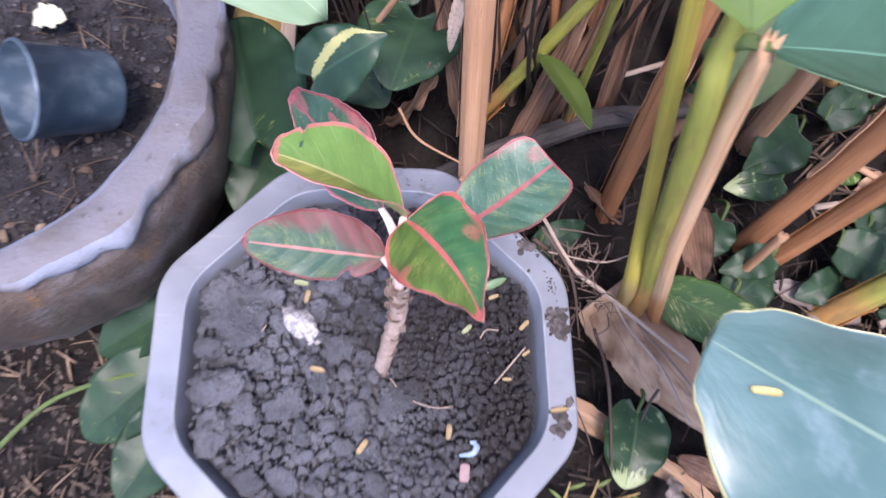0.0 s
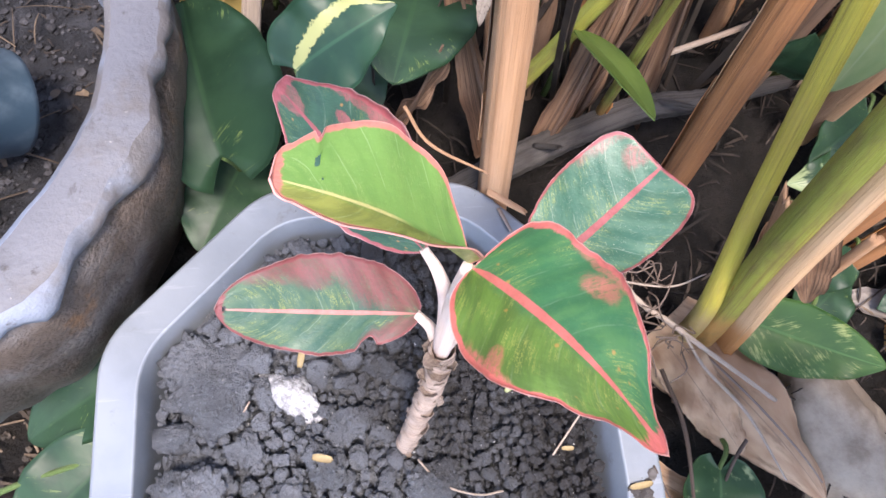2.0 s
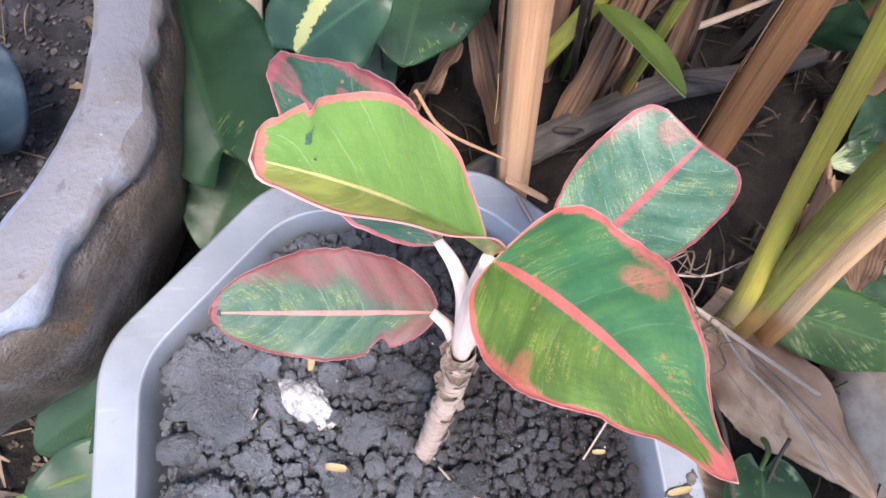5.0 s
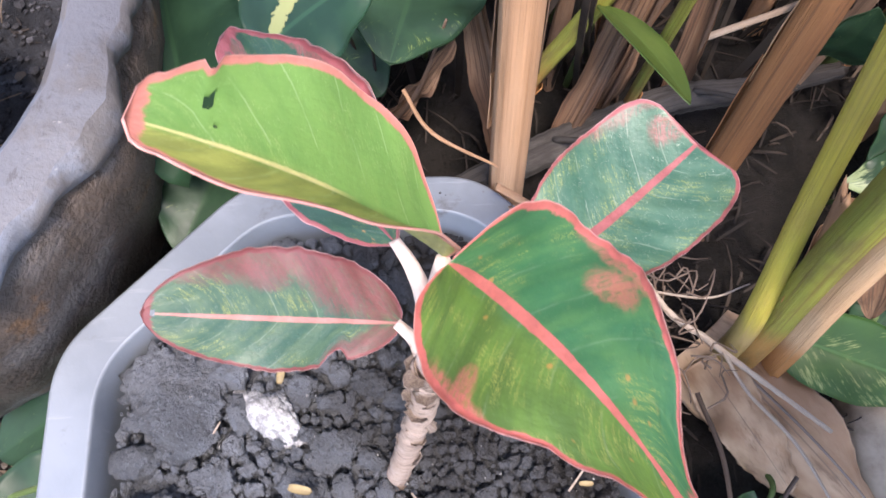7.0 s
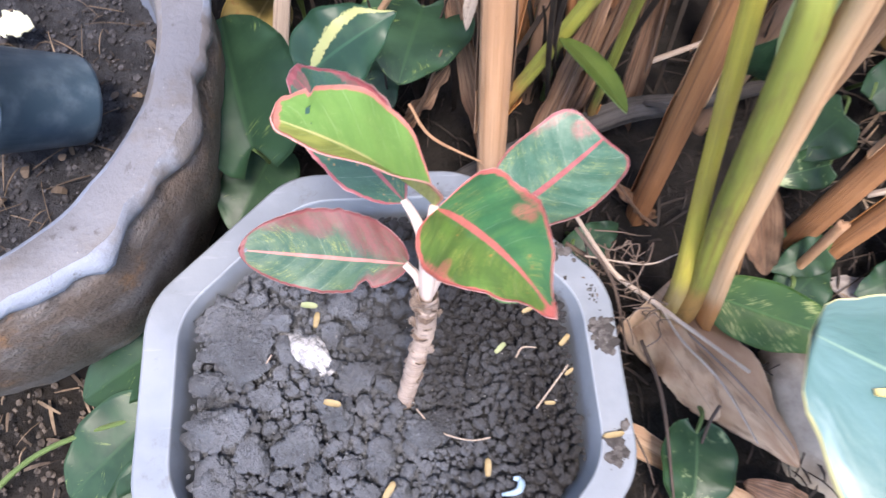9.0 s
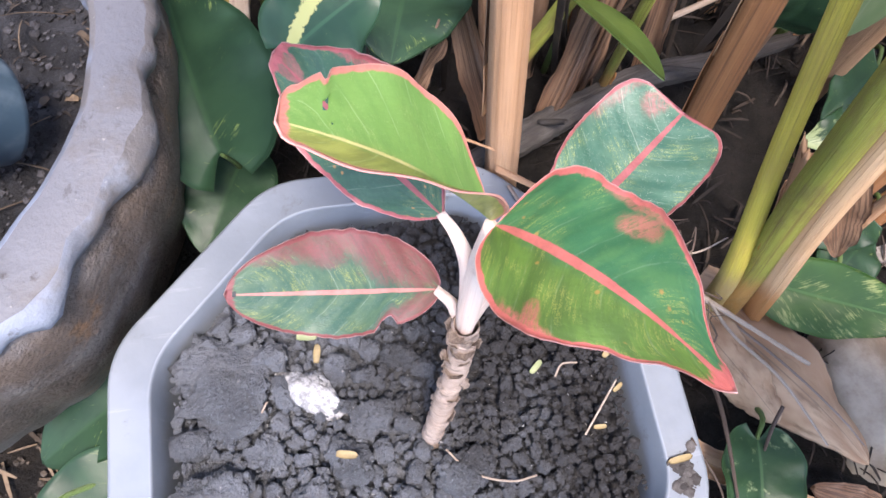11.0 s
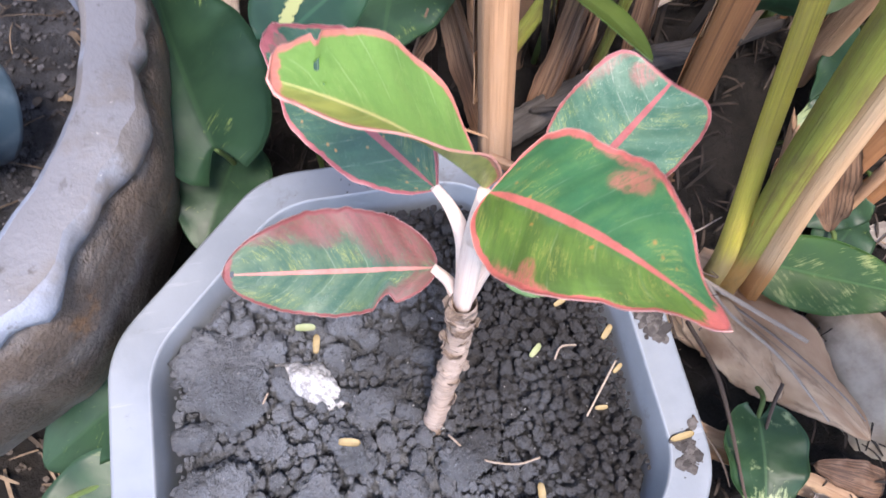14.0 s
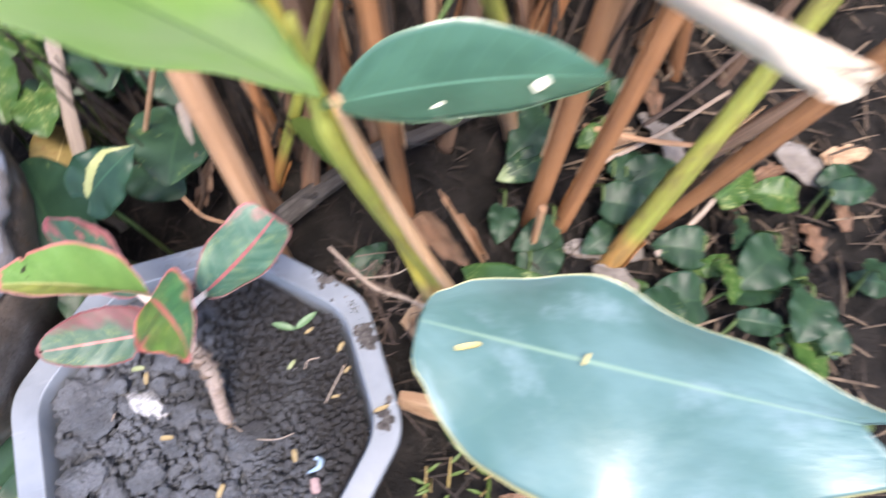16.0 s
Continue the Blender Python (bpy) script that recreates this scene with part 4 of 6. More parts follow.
part("grit", scatter(bits), M_DARKGRIT, bowlsoil, "fine grey grit and crumbs", kind="stuff")


def ringed(points_r, axis_from, axis_to, n=40):
    """Rings round a line: (share of the line, radius) each."""
    a, b = Vector(axis_from), Vector(axis_to)
    d = (b - a).normalized()
    s = d.cross(Vector((0, 0, 1))).normalized()
    t = s.cross(d)
    return [[a + (b - a) * f + s * (r * math.cos(2 * math.pi * i / n)) + t * (r * math.sin(2 * math.pi * i / n)) for i in range(n)] for f, r in points_r]


cup = thing("seedling_cup", (-0.1691, 0.1956, 0.236), "dark blue plastic seedling cup lying on its side", "cup")
c0, c1 = (-0.1742, 0.1801, 0.289), (-0.1373, 0.2002, 0.258)
part("shell", loft(ringed(((0.0, 0.0262), (0.0, 0.0275), (0.025, 0.0282), (0.05, 0.0278), (0.055, 0.0268), (0.93, 0.0235), (0.98, 0.0225), (1.0, 0.0205)), c0, c1), False), M_CUP, cup)
part("inside", loft(ringed(((0.0, 0.0262), (0.9, 0.0222), (0.94, 0.001)), c0, c1)), M_CUP, cup)
part("base", loft(ringed(((1.0, 0.0205), (1.0, 0.016), (0.985, 0.0155), (0.985, 0.0005)), c0, c1)), M_CUP, cup)
solo("pale_petal", leaf((-0.1989, 0.2628, 0.242), (-0.1746, 0.257, 0.25), (0, -0.3, 1), 0.016, 0.003, 15, shape=(0.5, 0.5), wave=0.002, seed=3, jag=0.3), M_PALELEAF, (-0.189, 0.2607, 0.24), "pale yellow dried petal lying on soil", "petal")

# ---- the red-edged plant ----
plant = thing("aglaonema_plant", (0.0277, 0.0418, 0.206), "small red-edged green plant with a scarred bare stem", "plant")
line = bezier([Vector(p) for p in ((0.0264, 0.0395, 0.196), (0.0289, 0.0453, 0.225), (0.0343, 0.0573, 0.262), (0.0358, 0.0631, 0.29), (0.035, 0.0656, 0.308))], 90)
rnd = random.Random(8)
rings, stem_uv = [], []
for k, c in enumerate(line):
    saw = (k * 0.165 + 0.35 * noise.noise(Vector((k * 0.11, 3, 0)))) % 1.0
    ahead = (line[min(90, k + 1)] - line[max(0, k - 1)]).normalized()
    a = ahead.cross(Vector((0, 1, 0))).normalized()
    b = ahead.cross(a)
    ring = []
    for i in range(18):
        w = 2 * math.pi * i / 18
        q = Vector((math.cos(w) * 1.5, math.sin(w) * 1.5, k * 0.12))
        local = (saw + 0.28 * math.sin(w + int(k * 0.165) * 2.4)) % 1.0
        r = 0.0043 + 0.0009 * local**2 + 0.0004 * noise.noise(q) + 0.00025 * noise.noise(q * 4)
        ring.append(c + (a * math.cos(w) + b * math.sin(w)) * r + ahead * (0.0006 * math.sin(w + int(k * 0.165) * 2.4)))
    rings.append(ring)
stem_me = loft(rings)
layer = stem_me.uv_layers.new(name="UVMap").data if not stem_me.uv_layers else stem_me.uv_layers[0].data
for loop in stem_me.loops:
    layer[loop.index].uv = ((loop.vertex_index // 18) * 0.035, (loop.vertex_index % 18) / 18 * 0.3)
stem = part("stem", stem_me, M_STEM, plant, "pinkish brown stem ringed with old leaf scars")
for k in range(26):
    f = 0.3 + 0.68 * (k / 26) ** 0.7
    c = line[int(f * 90)]
    a = k * 2.4 + rnd.uniform(-0.4, 0.4)
    o = Vector((math.cos(a), math.sin(a), 0))
    long = rnd.uniform(0.003, 0.0075)
    out = rnd.uniform(0.0002, 0.0022) * (2.0 if k % 5 == 0 else 1.0)
    part("dry_scale", leaf(c + o * 0.0041, c + o * (0.005 + out) + Vector((rnd.gauss(0, 0.001), rnd.gauss(0, 0.001), long * rnd.choice((1, 1, -0.6)))), o, rnd.uniform(0.0035, 0.0085), 0.0004, -24, shape=(0.25, 0.35), start=0.2, nu=8, nv=8, thick=0.0003, seed=k, jag=0.7, wave=0.0005), M_HUSKBIT, stem)
part("shoot", tube(((0.0348, 0.0654, 0.303), (0.0346, 0.0675, 0.325), (0.0346, 0.0708, 0.352), (0.0345, 0.0728, 0.374)), (0.0036, 0.0043, 0.0037, 0.002), 20, 14, 0.05, 0.8, 2), M_PETIOLE, plant, "pinkish white leaf sheaths")
part("petiole", tube(((0.0347, 0.0653, 0.299), (0.032, 0.0721, 0.3075), (0.0262, 0.0769, 0.3132)), (0.0034, 0.0022, 0.0017), 10, 8), M_PETIOLE, plant)
part("leaf", leaf((0.0276, 0.0771, 0.3124), (-0.0371, 0.0761, 0.3377), (0.32, -0.51, 0.80), 0.0275, 0.001, 3, shape=(0.6, 0.62), start=0.01, sides=(1.0, 1.44), wave=0.0011, waves=2.3, bites=((-1, 0.27, 0.055, 0.26), (-1, 0.25, 0.025, 0.14)), seed=1, nu=60, nv=24, jag=0.045, curl=-0.04, holes=((0.955, 0.5, 0.012, 0.09),)), M_AGL_RED, plant, "dusky red and green mottled leaf with a bitten edge")
part("petiole", tube(((0.0346, 0.0697, 0.35), (0.0358, 0.0713, 0.364), (0.0358, 0.0718, 0.374)), (0.003, 0.0022, 0.0016), 8, 8), M_PETIOLE, plant)
part("leaf", leaf((0.0357, 0.072, 0.3745), (0.0608, 0.0177, 0.4166), (-0.59, 0.47, 0.66), 0.04, 0.0018, 5, profile=((0, 0.1, 0.1), (0.03, 0.58, 0.34), (0.08, 0.88, 0.56), (0.2, 1.0, 0.86), (0.33, 0.95, 1.0), (0.48, 0.93, 0.96), (0.58, 0.84, 0.78), (0.66, 0.7, 0.57), (0.74, 0.54, 0.46), (0.8, 0.34, 0.31), (0.85, 0.21, 0.23), (0.91, 0.11, 0.16), (1, 0, 0)),
     bend=-0.0035, wave=0.0012, waves=2.2, seed=2, nu=60, nv=26, curl=-0.1, droop=-0.004, jag=0.03, tail=1.0), M_AGL_FRONT, plant, "glossy green leaf with red rib, margin and pointed tip")
part("leaf", leaf((0.0349, 0.0742, 0.3734), (-0.0111, 0.0746, 0.4272), (0.71, 0.29, 0.64), 0.0266, 0.0033, (-35, 14), profile=((0, 0.1, 0.08), (0.08, 0.5, 0.45), (0.2, 0.82, 0.78), (0.36, 0.98, 0.98), (0.52, 0.98, 1.0), (0.68, 0.86, 0.9), (0.8, 0.7, 0.72), (0.88, 0.52, 0.54), (0.94, 0.36, 0.37), (1, 0, 0)),
     sides=(0.95, 1.53), wave=0.0006, bites=((1, 0.85, 0.02, 0.16),), seed=3, nu=70, nv=30, curl=-0.2, tuck=82, holes=((0.845, 0.79, 0.016, 0.05), (0.82, 0.62, 0.008, 0.03))), M_AGL_LIME, plant, "lime green leaf folded along its rib")
part("petiole", tube(((0.0346, 0.068, 0.322), (0.0328, 0.0735, 0.3425), (0.0295, 0.0795, 0.352), (0.0253, 0.0849, 0.357)), (0.0032, 0.0026, 0.002, 0.0014), 16, 10), M_PETIOLE, plant)
part("leaf", leaf((0.0258, 0.0843, 0.3566), (-0.0149, 0.138, 0.3632), (-0.55, -0.5, 0.65), 0.045, 0.001, 4, profile=((0, 0.05, 0.05), (0.06, 0.26, 0.3), (0.14, 0.46, 0.55), (0.27, 0.64, 0.85), (0.4, 0.7, 1.0), (0.55, 0.75, 1.0), (0.7, 0.64, 0.8), (0.86, 0.38, 0.46), (0.95, 0.2, 0.26), (1, 0, 0)), wave=0.001, seed=4, nu=50, nv=22, jag=0.03), M_AGL_BACK, plant, "deep green leaf with red edge")
part("petiole", tube(((0.0352, 0.0662, 0.305), (0.0398, 0.069, 0.3285), (0.0475, 0.0718, 0.348), (0.0594, 0.0744, 0.3582)), (0.0032, 0.003, 0.0024, 0.0016), 18, 10), M_PETIOLE, plant)
part("leaf", leaf((0.058, 0.0738, 0.3582), (0.1039, 0.1079, 0.3577), (-0.03, 0.05, 1.0), 0.0416, -0.0036, 7, shape=(0.44, 0.2), start=0.02, sides=(1.0, 0.89), wave=0.0018, waves=1.7, seed=5, nu=60, nv=24, jag=0.02, curl=-0.09), M_AGL_RIGHT, plant, "blue-green leaf with red rib and blunt tip")

# ---- things lying on the potting soil ----
def on_soil(x, y):
    return top_of_soil(x, y)


stone_me = lump(23, 0.2, 4, 9)
stone_me.transform(Matrix.Diagonal((0.01, 0.022, 0.0075, 1)))
stone_me.transform(Matrix.Rotation(radians(31), 4, "Z"))
stone_me.materials.append(M_STONE_WHITE)
stone = new("stone", stone_me)
stone.location = (-0.022, 0.068, on_soil(-0.022, 0.068) + 0.0072)
tagged(stone, "pale crumbly stone lying on the soil", "stone")

for x, y, turn, size, green in ((-0.011, 0.038, -15, 0.0095, 0), (-0.023, 0.0925, -10, 0.0095, 1), (-0.0195, 0.085, 80, 0.009, 0), (0.08, 0.064, 40, 0.008, 1), (0.117, 0.067, 45, 0.0085, 0),
                             (0.104, 0.0325, -5, 0.006, 0), (0.117, 0.049, 35, 0.006, 0), (0.067, 0.002, 85, 0.0095, 0), (0.016, -0.006, 55, 0.01, 0), (0.098, 0.085, 20, 0.007, 0)):
    a = radians(turn)
    d = Vector((math.cos(a), math.sin(a), 0)) * size / 2
    p = Vector((x, y, max(on_soil(x + dx, y + dy) for dx in (-0.003, 0, 0.003) for dy in (-0.003, 0, 0.003)) + 0.0014))
    solo("fallen_leaflet", leaf(p - d, p + d + Vector((0, 0, 0.0008)), (0.1, -0.1, 1), size * 0.37, 0.0006, 12, shape=(0.3, 0.3), start=0.05, nu=10, nv=6, thick=0.0005, seed=int(turn)), M_LEAFLET_GREEN if green else M_LEAFLET, p,
         "small green fallen leaflet on the soil" if green else "small yellow fallen leaflet on the soil", "leaflet", "fallen leaflets")
p = Vector((0.1325, 0.012, RIM + 0.0012))
solo("fallen_leaflet", leaf(p - Vector((0.006, 0, 0)), p + Vector((0.006, 0.001, 0)), (0, 0, 1), 0.003, 0.0004, 8, shape=(0.3, 0.3), nu=10, nv=6), M_LEAFLET, p, "small yellow leaflet lying on the pot rim", "leaflet", "fallen leaflets")

SEED = max(on_soil(0.088 + dx, 0.089 + dy) for dx in (-0.012, -0.006, 0, 0.006, 0.012) for dy in (0, 0.005))
seedling = thing("seedling", (0.0877, 0.0888, 0.205), "tiny two-leaved green seedling in the soil", "seedling")
part("stem", tube(((0.0876, 0.0887, 0.203), (0.0885, 0.0895, SEED + 0.002)), (0.0007, 0.0006), 4, 6), M_SEEDLING, seedling)
part("leaf", leaf((0.0885, 0.0895, SEED + 0.0018), (0.073, 0.098, SEED + 0.004), (0, -0.2, 1), 0.0052, 0.001, 8, nu=12, nv=6), M_SEEDLING, seedling)
part("leaf", leaf((0.0885, 0.0895, SEED + 0.0018), (0.107, 0.097, SEED + 0.004), (0, -0.2, 1), 0.0056, 0.001, 8, nu=12, nv=6), M_SEEDLING, seedling)
solo("plastic_scrap", tube(((0.0729, -0.012, 0.2115), (0.081, -0.011, 0.2135), (0.0835, -0.006, 0.2135), (0.0795, -0.0045, 0.213)), (0.0009, 0.0018, 0.002, 0.001), 14, 8, 0.1, 0.5), M_SCRAP, (0.0779, -0.0101, 0.21), "twisted scrap of pale blue plastic on soil", "plastic scrap")
solo("paper_scrap", leaf((0.0749, -0.027, 0.2115), (0.0765, -0.016, 0.2125), (0, 0, 1), 0.006, 0.0006, 5, shape=(0.2, 0.2), start=0.1, nu=8, nv=6, jag=0.3), M_PINKSCRAP, (0.0759, -0.0201, 0.21), "small pinkish scrap lying on the soil", "scrap")
for k, pts in enumerate((((0.032, 0.034, 0.212), (0.042, 0.022, 0.2135), (0.058, 0.016, 0.213), (0.07, 0.0165, 0.213)), ((0.096, 0.03, 0.2125), (0.1161, 0.052, 0.2145)), ((-0.072, 0.02, 0.214), (-0.0639, 0.0321, 0.2165)), ((0.088, 0.058, 0.213), (0.0921, 0.063, 0.2145), (0.1, 0.063, 0.213)), ((-0.0499, 0.0551, 0.215), (-0.0429, 0.0661, 0.217)))):
    solo("rootlet", tube(pts, [0.0005] * len(pts), 14, 6), M_TWIG if k != 2 else M_DARKTWIG, pts[0], "thin dry rootlet lying on the soil", "rootlet", "rootlets")

# ---- the tall clump: green stalks with their leaves ----
def husk(points, radii, turn, wide, lo, hi, n=12, sides=7, thick=0.0007, seed=0):
    """A strip of outer skin that wraps part of the way round a cane and stands off it a little."""
    r = random.Random(seed)
    line = bezier(points, 40)
    rad = [q.x for q in bezier([Vector((v, 0, 0)) for v in radii], 40)]
    d = (line[-1] - line[0]).normalized()
    a = d.cross(Vector((0.3, 0.9, 0.1))).normalized()
    b = d.cross(a)
    verts, uvs, faces = [], [], []
    for side in (0, 1):
        for k in range(n + 1):
            f = lo + (hi - lo) * k / n
            p, rr = line[min(40, int(f * 40))].lerp(line[min(40, int(f * 40) + 1)], f * 40 - int(f * 40)), rad[min(40, int(f * 40))]
            lift = 1.1 + 0.25 * (k / n) ** 3 - side * thick / rr
            taper = 1 - 0.55 * (k / n) ** 2
            for j in range(sides + 1):
                w = turn + wide * taper * (j / sides - 0.5) + 0.05 * math.sin(k * 1.3 + seed)
                verts.append(p + (a * math.cos(w) + b * math.sin(w)) * (rr * lift))
                uvs.append((j / sides, f * 0.3))
    m, c = sides + 1, (n + 1) * (sides + 1)
    for k in range(n):
        for j in range(sides):
            q = (k * m + j, k * m + j + 1, (k + 1) * m + j + 1, (k + 1) * m + j)
            faces += [q, tuple(x + c for x in reversed(q))]
    ring = [k * m for k in range(n + 1)] + [n * m + j for j in range(1, m)] + [k * m + sides for k in range(n - 1, -1, -1)] + list(range(sides - 1, 0, -1))
    faces += [(p + c, q + c, q, p) for p, q in zip(ring, ring[1:] + ring[:1])]
    return mesh("husk", verts, faces, uvs)


def cane(base, top, r0, r1, material, label, seed, bend=0.0, ragged=0.004, flat=0.75, name="dry_cane", group="dry canes of the clump", sides=16):
    base, top = Vector(base), Vector(top)
    side = (top - base).cross(Vector((0, 0, 1)))
    side = side.normalized() if side.length > 1e-5 else Vector((1, 0, 0))
    pts, radii = (base, base.lerp(top, 0.5) + side * bend, top), (r0, (r0 + r1) / 2, r1)
    if name == "green_stalk":
        ob = thing(name, base, label, "stalk", group)
        part("stem", tube(pts, radii, 22, sides, 0.09, flat, seed, ragged), material, ob)
        part("sheath", husk(pts, radii, 4.6, 2.0, 0.0, 0.42, seed=seed), material, ob, "leaf sheath wrapping the stalk")
        part("torn_sheath", husk(pts, [q * 1.12 for q in radii], 3.2, 1.2, 0.0, 0.2, seed=seed + 3), M_SHEATH, ob, "short dry torn sheath at the foot")
        return ob
    if name != "dry_cane":
        return solo(name, tube(pts, radii, 22, sides, 0.09, flat, seed, ragged), material, base, label, name.split("_")[-1], group)
    r = random.Random(seed)
    ob = thing(name, base, label, "cane", group)
    part("stem", tube(pts, radii, 22, sides, 0.09, flat, seed, ragged), material, ob)
    for k in range(2):
        lo = r.uniform(0.0, 0.4)
        part("husk", husk(pts, radii, r.uniform(3.4, 5.6), r.uniform(1.2, 2.2), lo, min(0.97, lo + r.uniform(0.25, 0.5)), seed=seed + k), r.choice((material, M_CANE_DARK, M_SHEATH)), ob, "peeling dry husk")
    return ob


shoot_a = thing("green_stalk", (0.197, 0.091, 0.16), "slim yellow-green stalk rising from the clump", "stalk", "green stalks")
part("stem", tube(((0.199, 0.09, 0.15), (0.189, 0.0955, 0.215), (0.1685, 0.1165, 0.31), (0.1434, 0.1347, 0.42), (0.128, 0.146, 0.5), (0.115, 0.155, 0.62)), (0.0062, 0.006, 0.0048, 0.0046, 0.004, 0.003), 30, 14, 0.04, 0.9, 3), M_STALK_YELLOW, shoot_a)
part("sheath_flap", leaf((0.187, 0.094, 0.25), (0.183, 0.1, 0.279), (-0.5, -0.7, 0.3), 0.007, 0.001, 12, shape=(0.2, 0.6), start=0.1, nu=10, nv=6), M_SHEATH, shoot_a, "small dry flap")

shoot_b = thing("green_stalk", (0.209, 0.087, 0.16), "thick green stalk with arching leaves and dry sheath", "stalk", "green stalks")
part("stem", tube(((0.2085, 0.087, 0.15), (0.2, 0.094, 0.215), (0.176, 0.097, 0.3), (0.1447, 0.0995, 0.42), (0.14, 0.1075, 0.45), (0.1366, 0.115, 0.5)), (0.0085, 0.008, 0.0072, 0.006, 0.005, 0.003), 30, 16, 0.07, 0.85, 7), M_STALK, shoot_b)
part("sheath", tube(((0.2245, 0.083, 0.15), (0.2068, 0.087, 0.215), (0.1828, 0.0922, 0.3), (0.1592, 0.0962, 0.4), (0.153, 0.0975, 0.43), (0.147, 0.0985, 0.462)), (0.0085, 0.0085, 0.0078, 0.0066, 0.006, 0.0045), 36, 16, 0.2, 0.5, 9, 0.008), M_SHEATH, shoot_b, "pale tan dry sheath splitting off the stalk")
part("dry_flap", leaf((0.19, 0.108, 0.312), (0.22, 0.086, 0.25), (-0.35, -0.85, 0.3), 0.021, 0.003, 22, shape=(0.3, 0.75), start=0.06, wave=0.0015, seed=14, nu=30, nv=12, jag=0.08), M_DEADSHEATH, shoot_b, "brown pointed flap of torn sheath")
part("leaf", leaf((0.1482, 0.0981, 0.461), (0.2677, 0.0774, 0.461), (0.05, 0.29, 0.96), 0.078, 0.005, 4, shape=(0.66, 0.88), start=0.02, sides=(1.0, 0.74), curl=-0.09, wave=0.0005, seed=6, nu=36), M_LANCE, shoot_b, "teal lance-shaped leaf with pale rib")
part("petiole", tube(((0.1404, 0.1121, 0.44), (0.143, 0.1045, 0.455), (0.1492, 0.098, 0.461)), (0.004, 0.003, 0.0018), 10, 8), M_GREENSTEM, shoot_b)
part("leaf", leaf((0.1422, 0.1027, 0.462), (0.0338, 0.0665, 0.64), (-0.35, -0.8, -0.15), 0.098, -0.004, 8, shape=(1.1, 0.7), sides=(0.95, 0.9), wave=0.002, seed=8, nu=40, nv=24), M_SUNLIT, shoot_b, "green arching leaf with sunlight put into its colour")
for px, py, pz, sz in ((0.1855, 0.076, 0.4712, 0.0065), (0.2306, 0.0745, 0.4722, 0.0085)):
    solo("fallen_petal", leaf((px - sz / 2, py, pz), (px + sz / 2, py + 0.002, pz + 0.0006), (0.05, -0.25, 0.95), sz * 0.6, 0.0008, 8, shape=(0.25, 0.3), start=0.1, nu=8, nv=6, jag=0.3), M_PALELEAF, (px, py, pz), "pale petal fallen on a teal leaf", "petal", "fallen petals")
shoot_c = thing("leaf_shoot", (-0.16, 0.46, 0.06), "tall shoot with one pale green hanging leaf", "leaf shoot", "leaf shoots")
part("stem", tube(((-0.16, 0.46, 0.05), (-0.1631, 0.435, 0.4), (-0.1342, 0.3115, 0.64), (-0.0917, 0.1217, 0.572)), (0.004, 0.0035, 0.0028, 0.0015), 24, 8), M_GREENSTEM, shoot_c)
part("leaf", leaf((-0.0917, 0.1217, 0.572), (0.0111, 0.0829, 0.486), (0.3, -0.55, 0.75), 0.04, 0.004, 8, shape=(0.5, 0.6), wave=0.001, seed=18), M_PALEGREEN, shoot_c, "pale minty green pointed leaf")

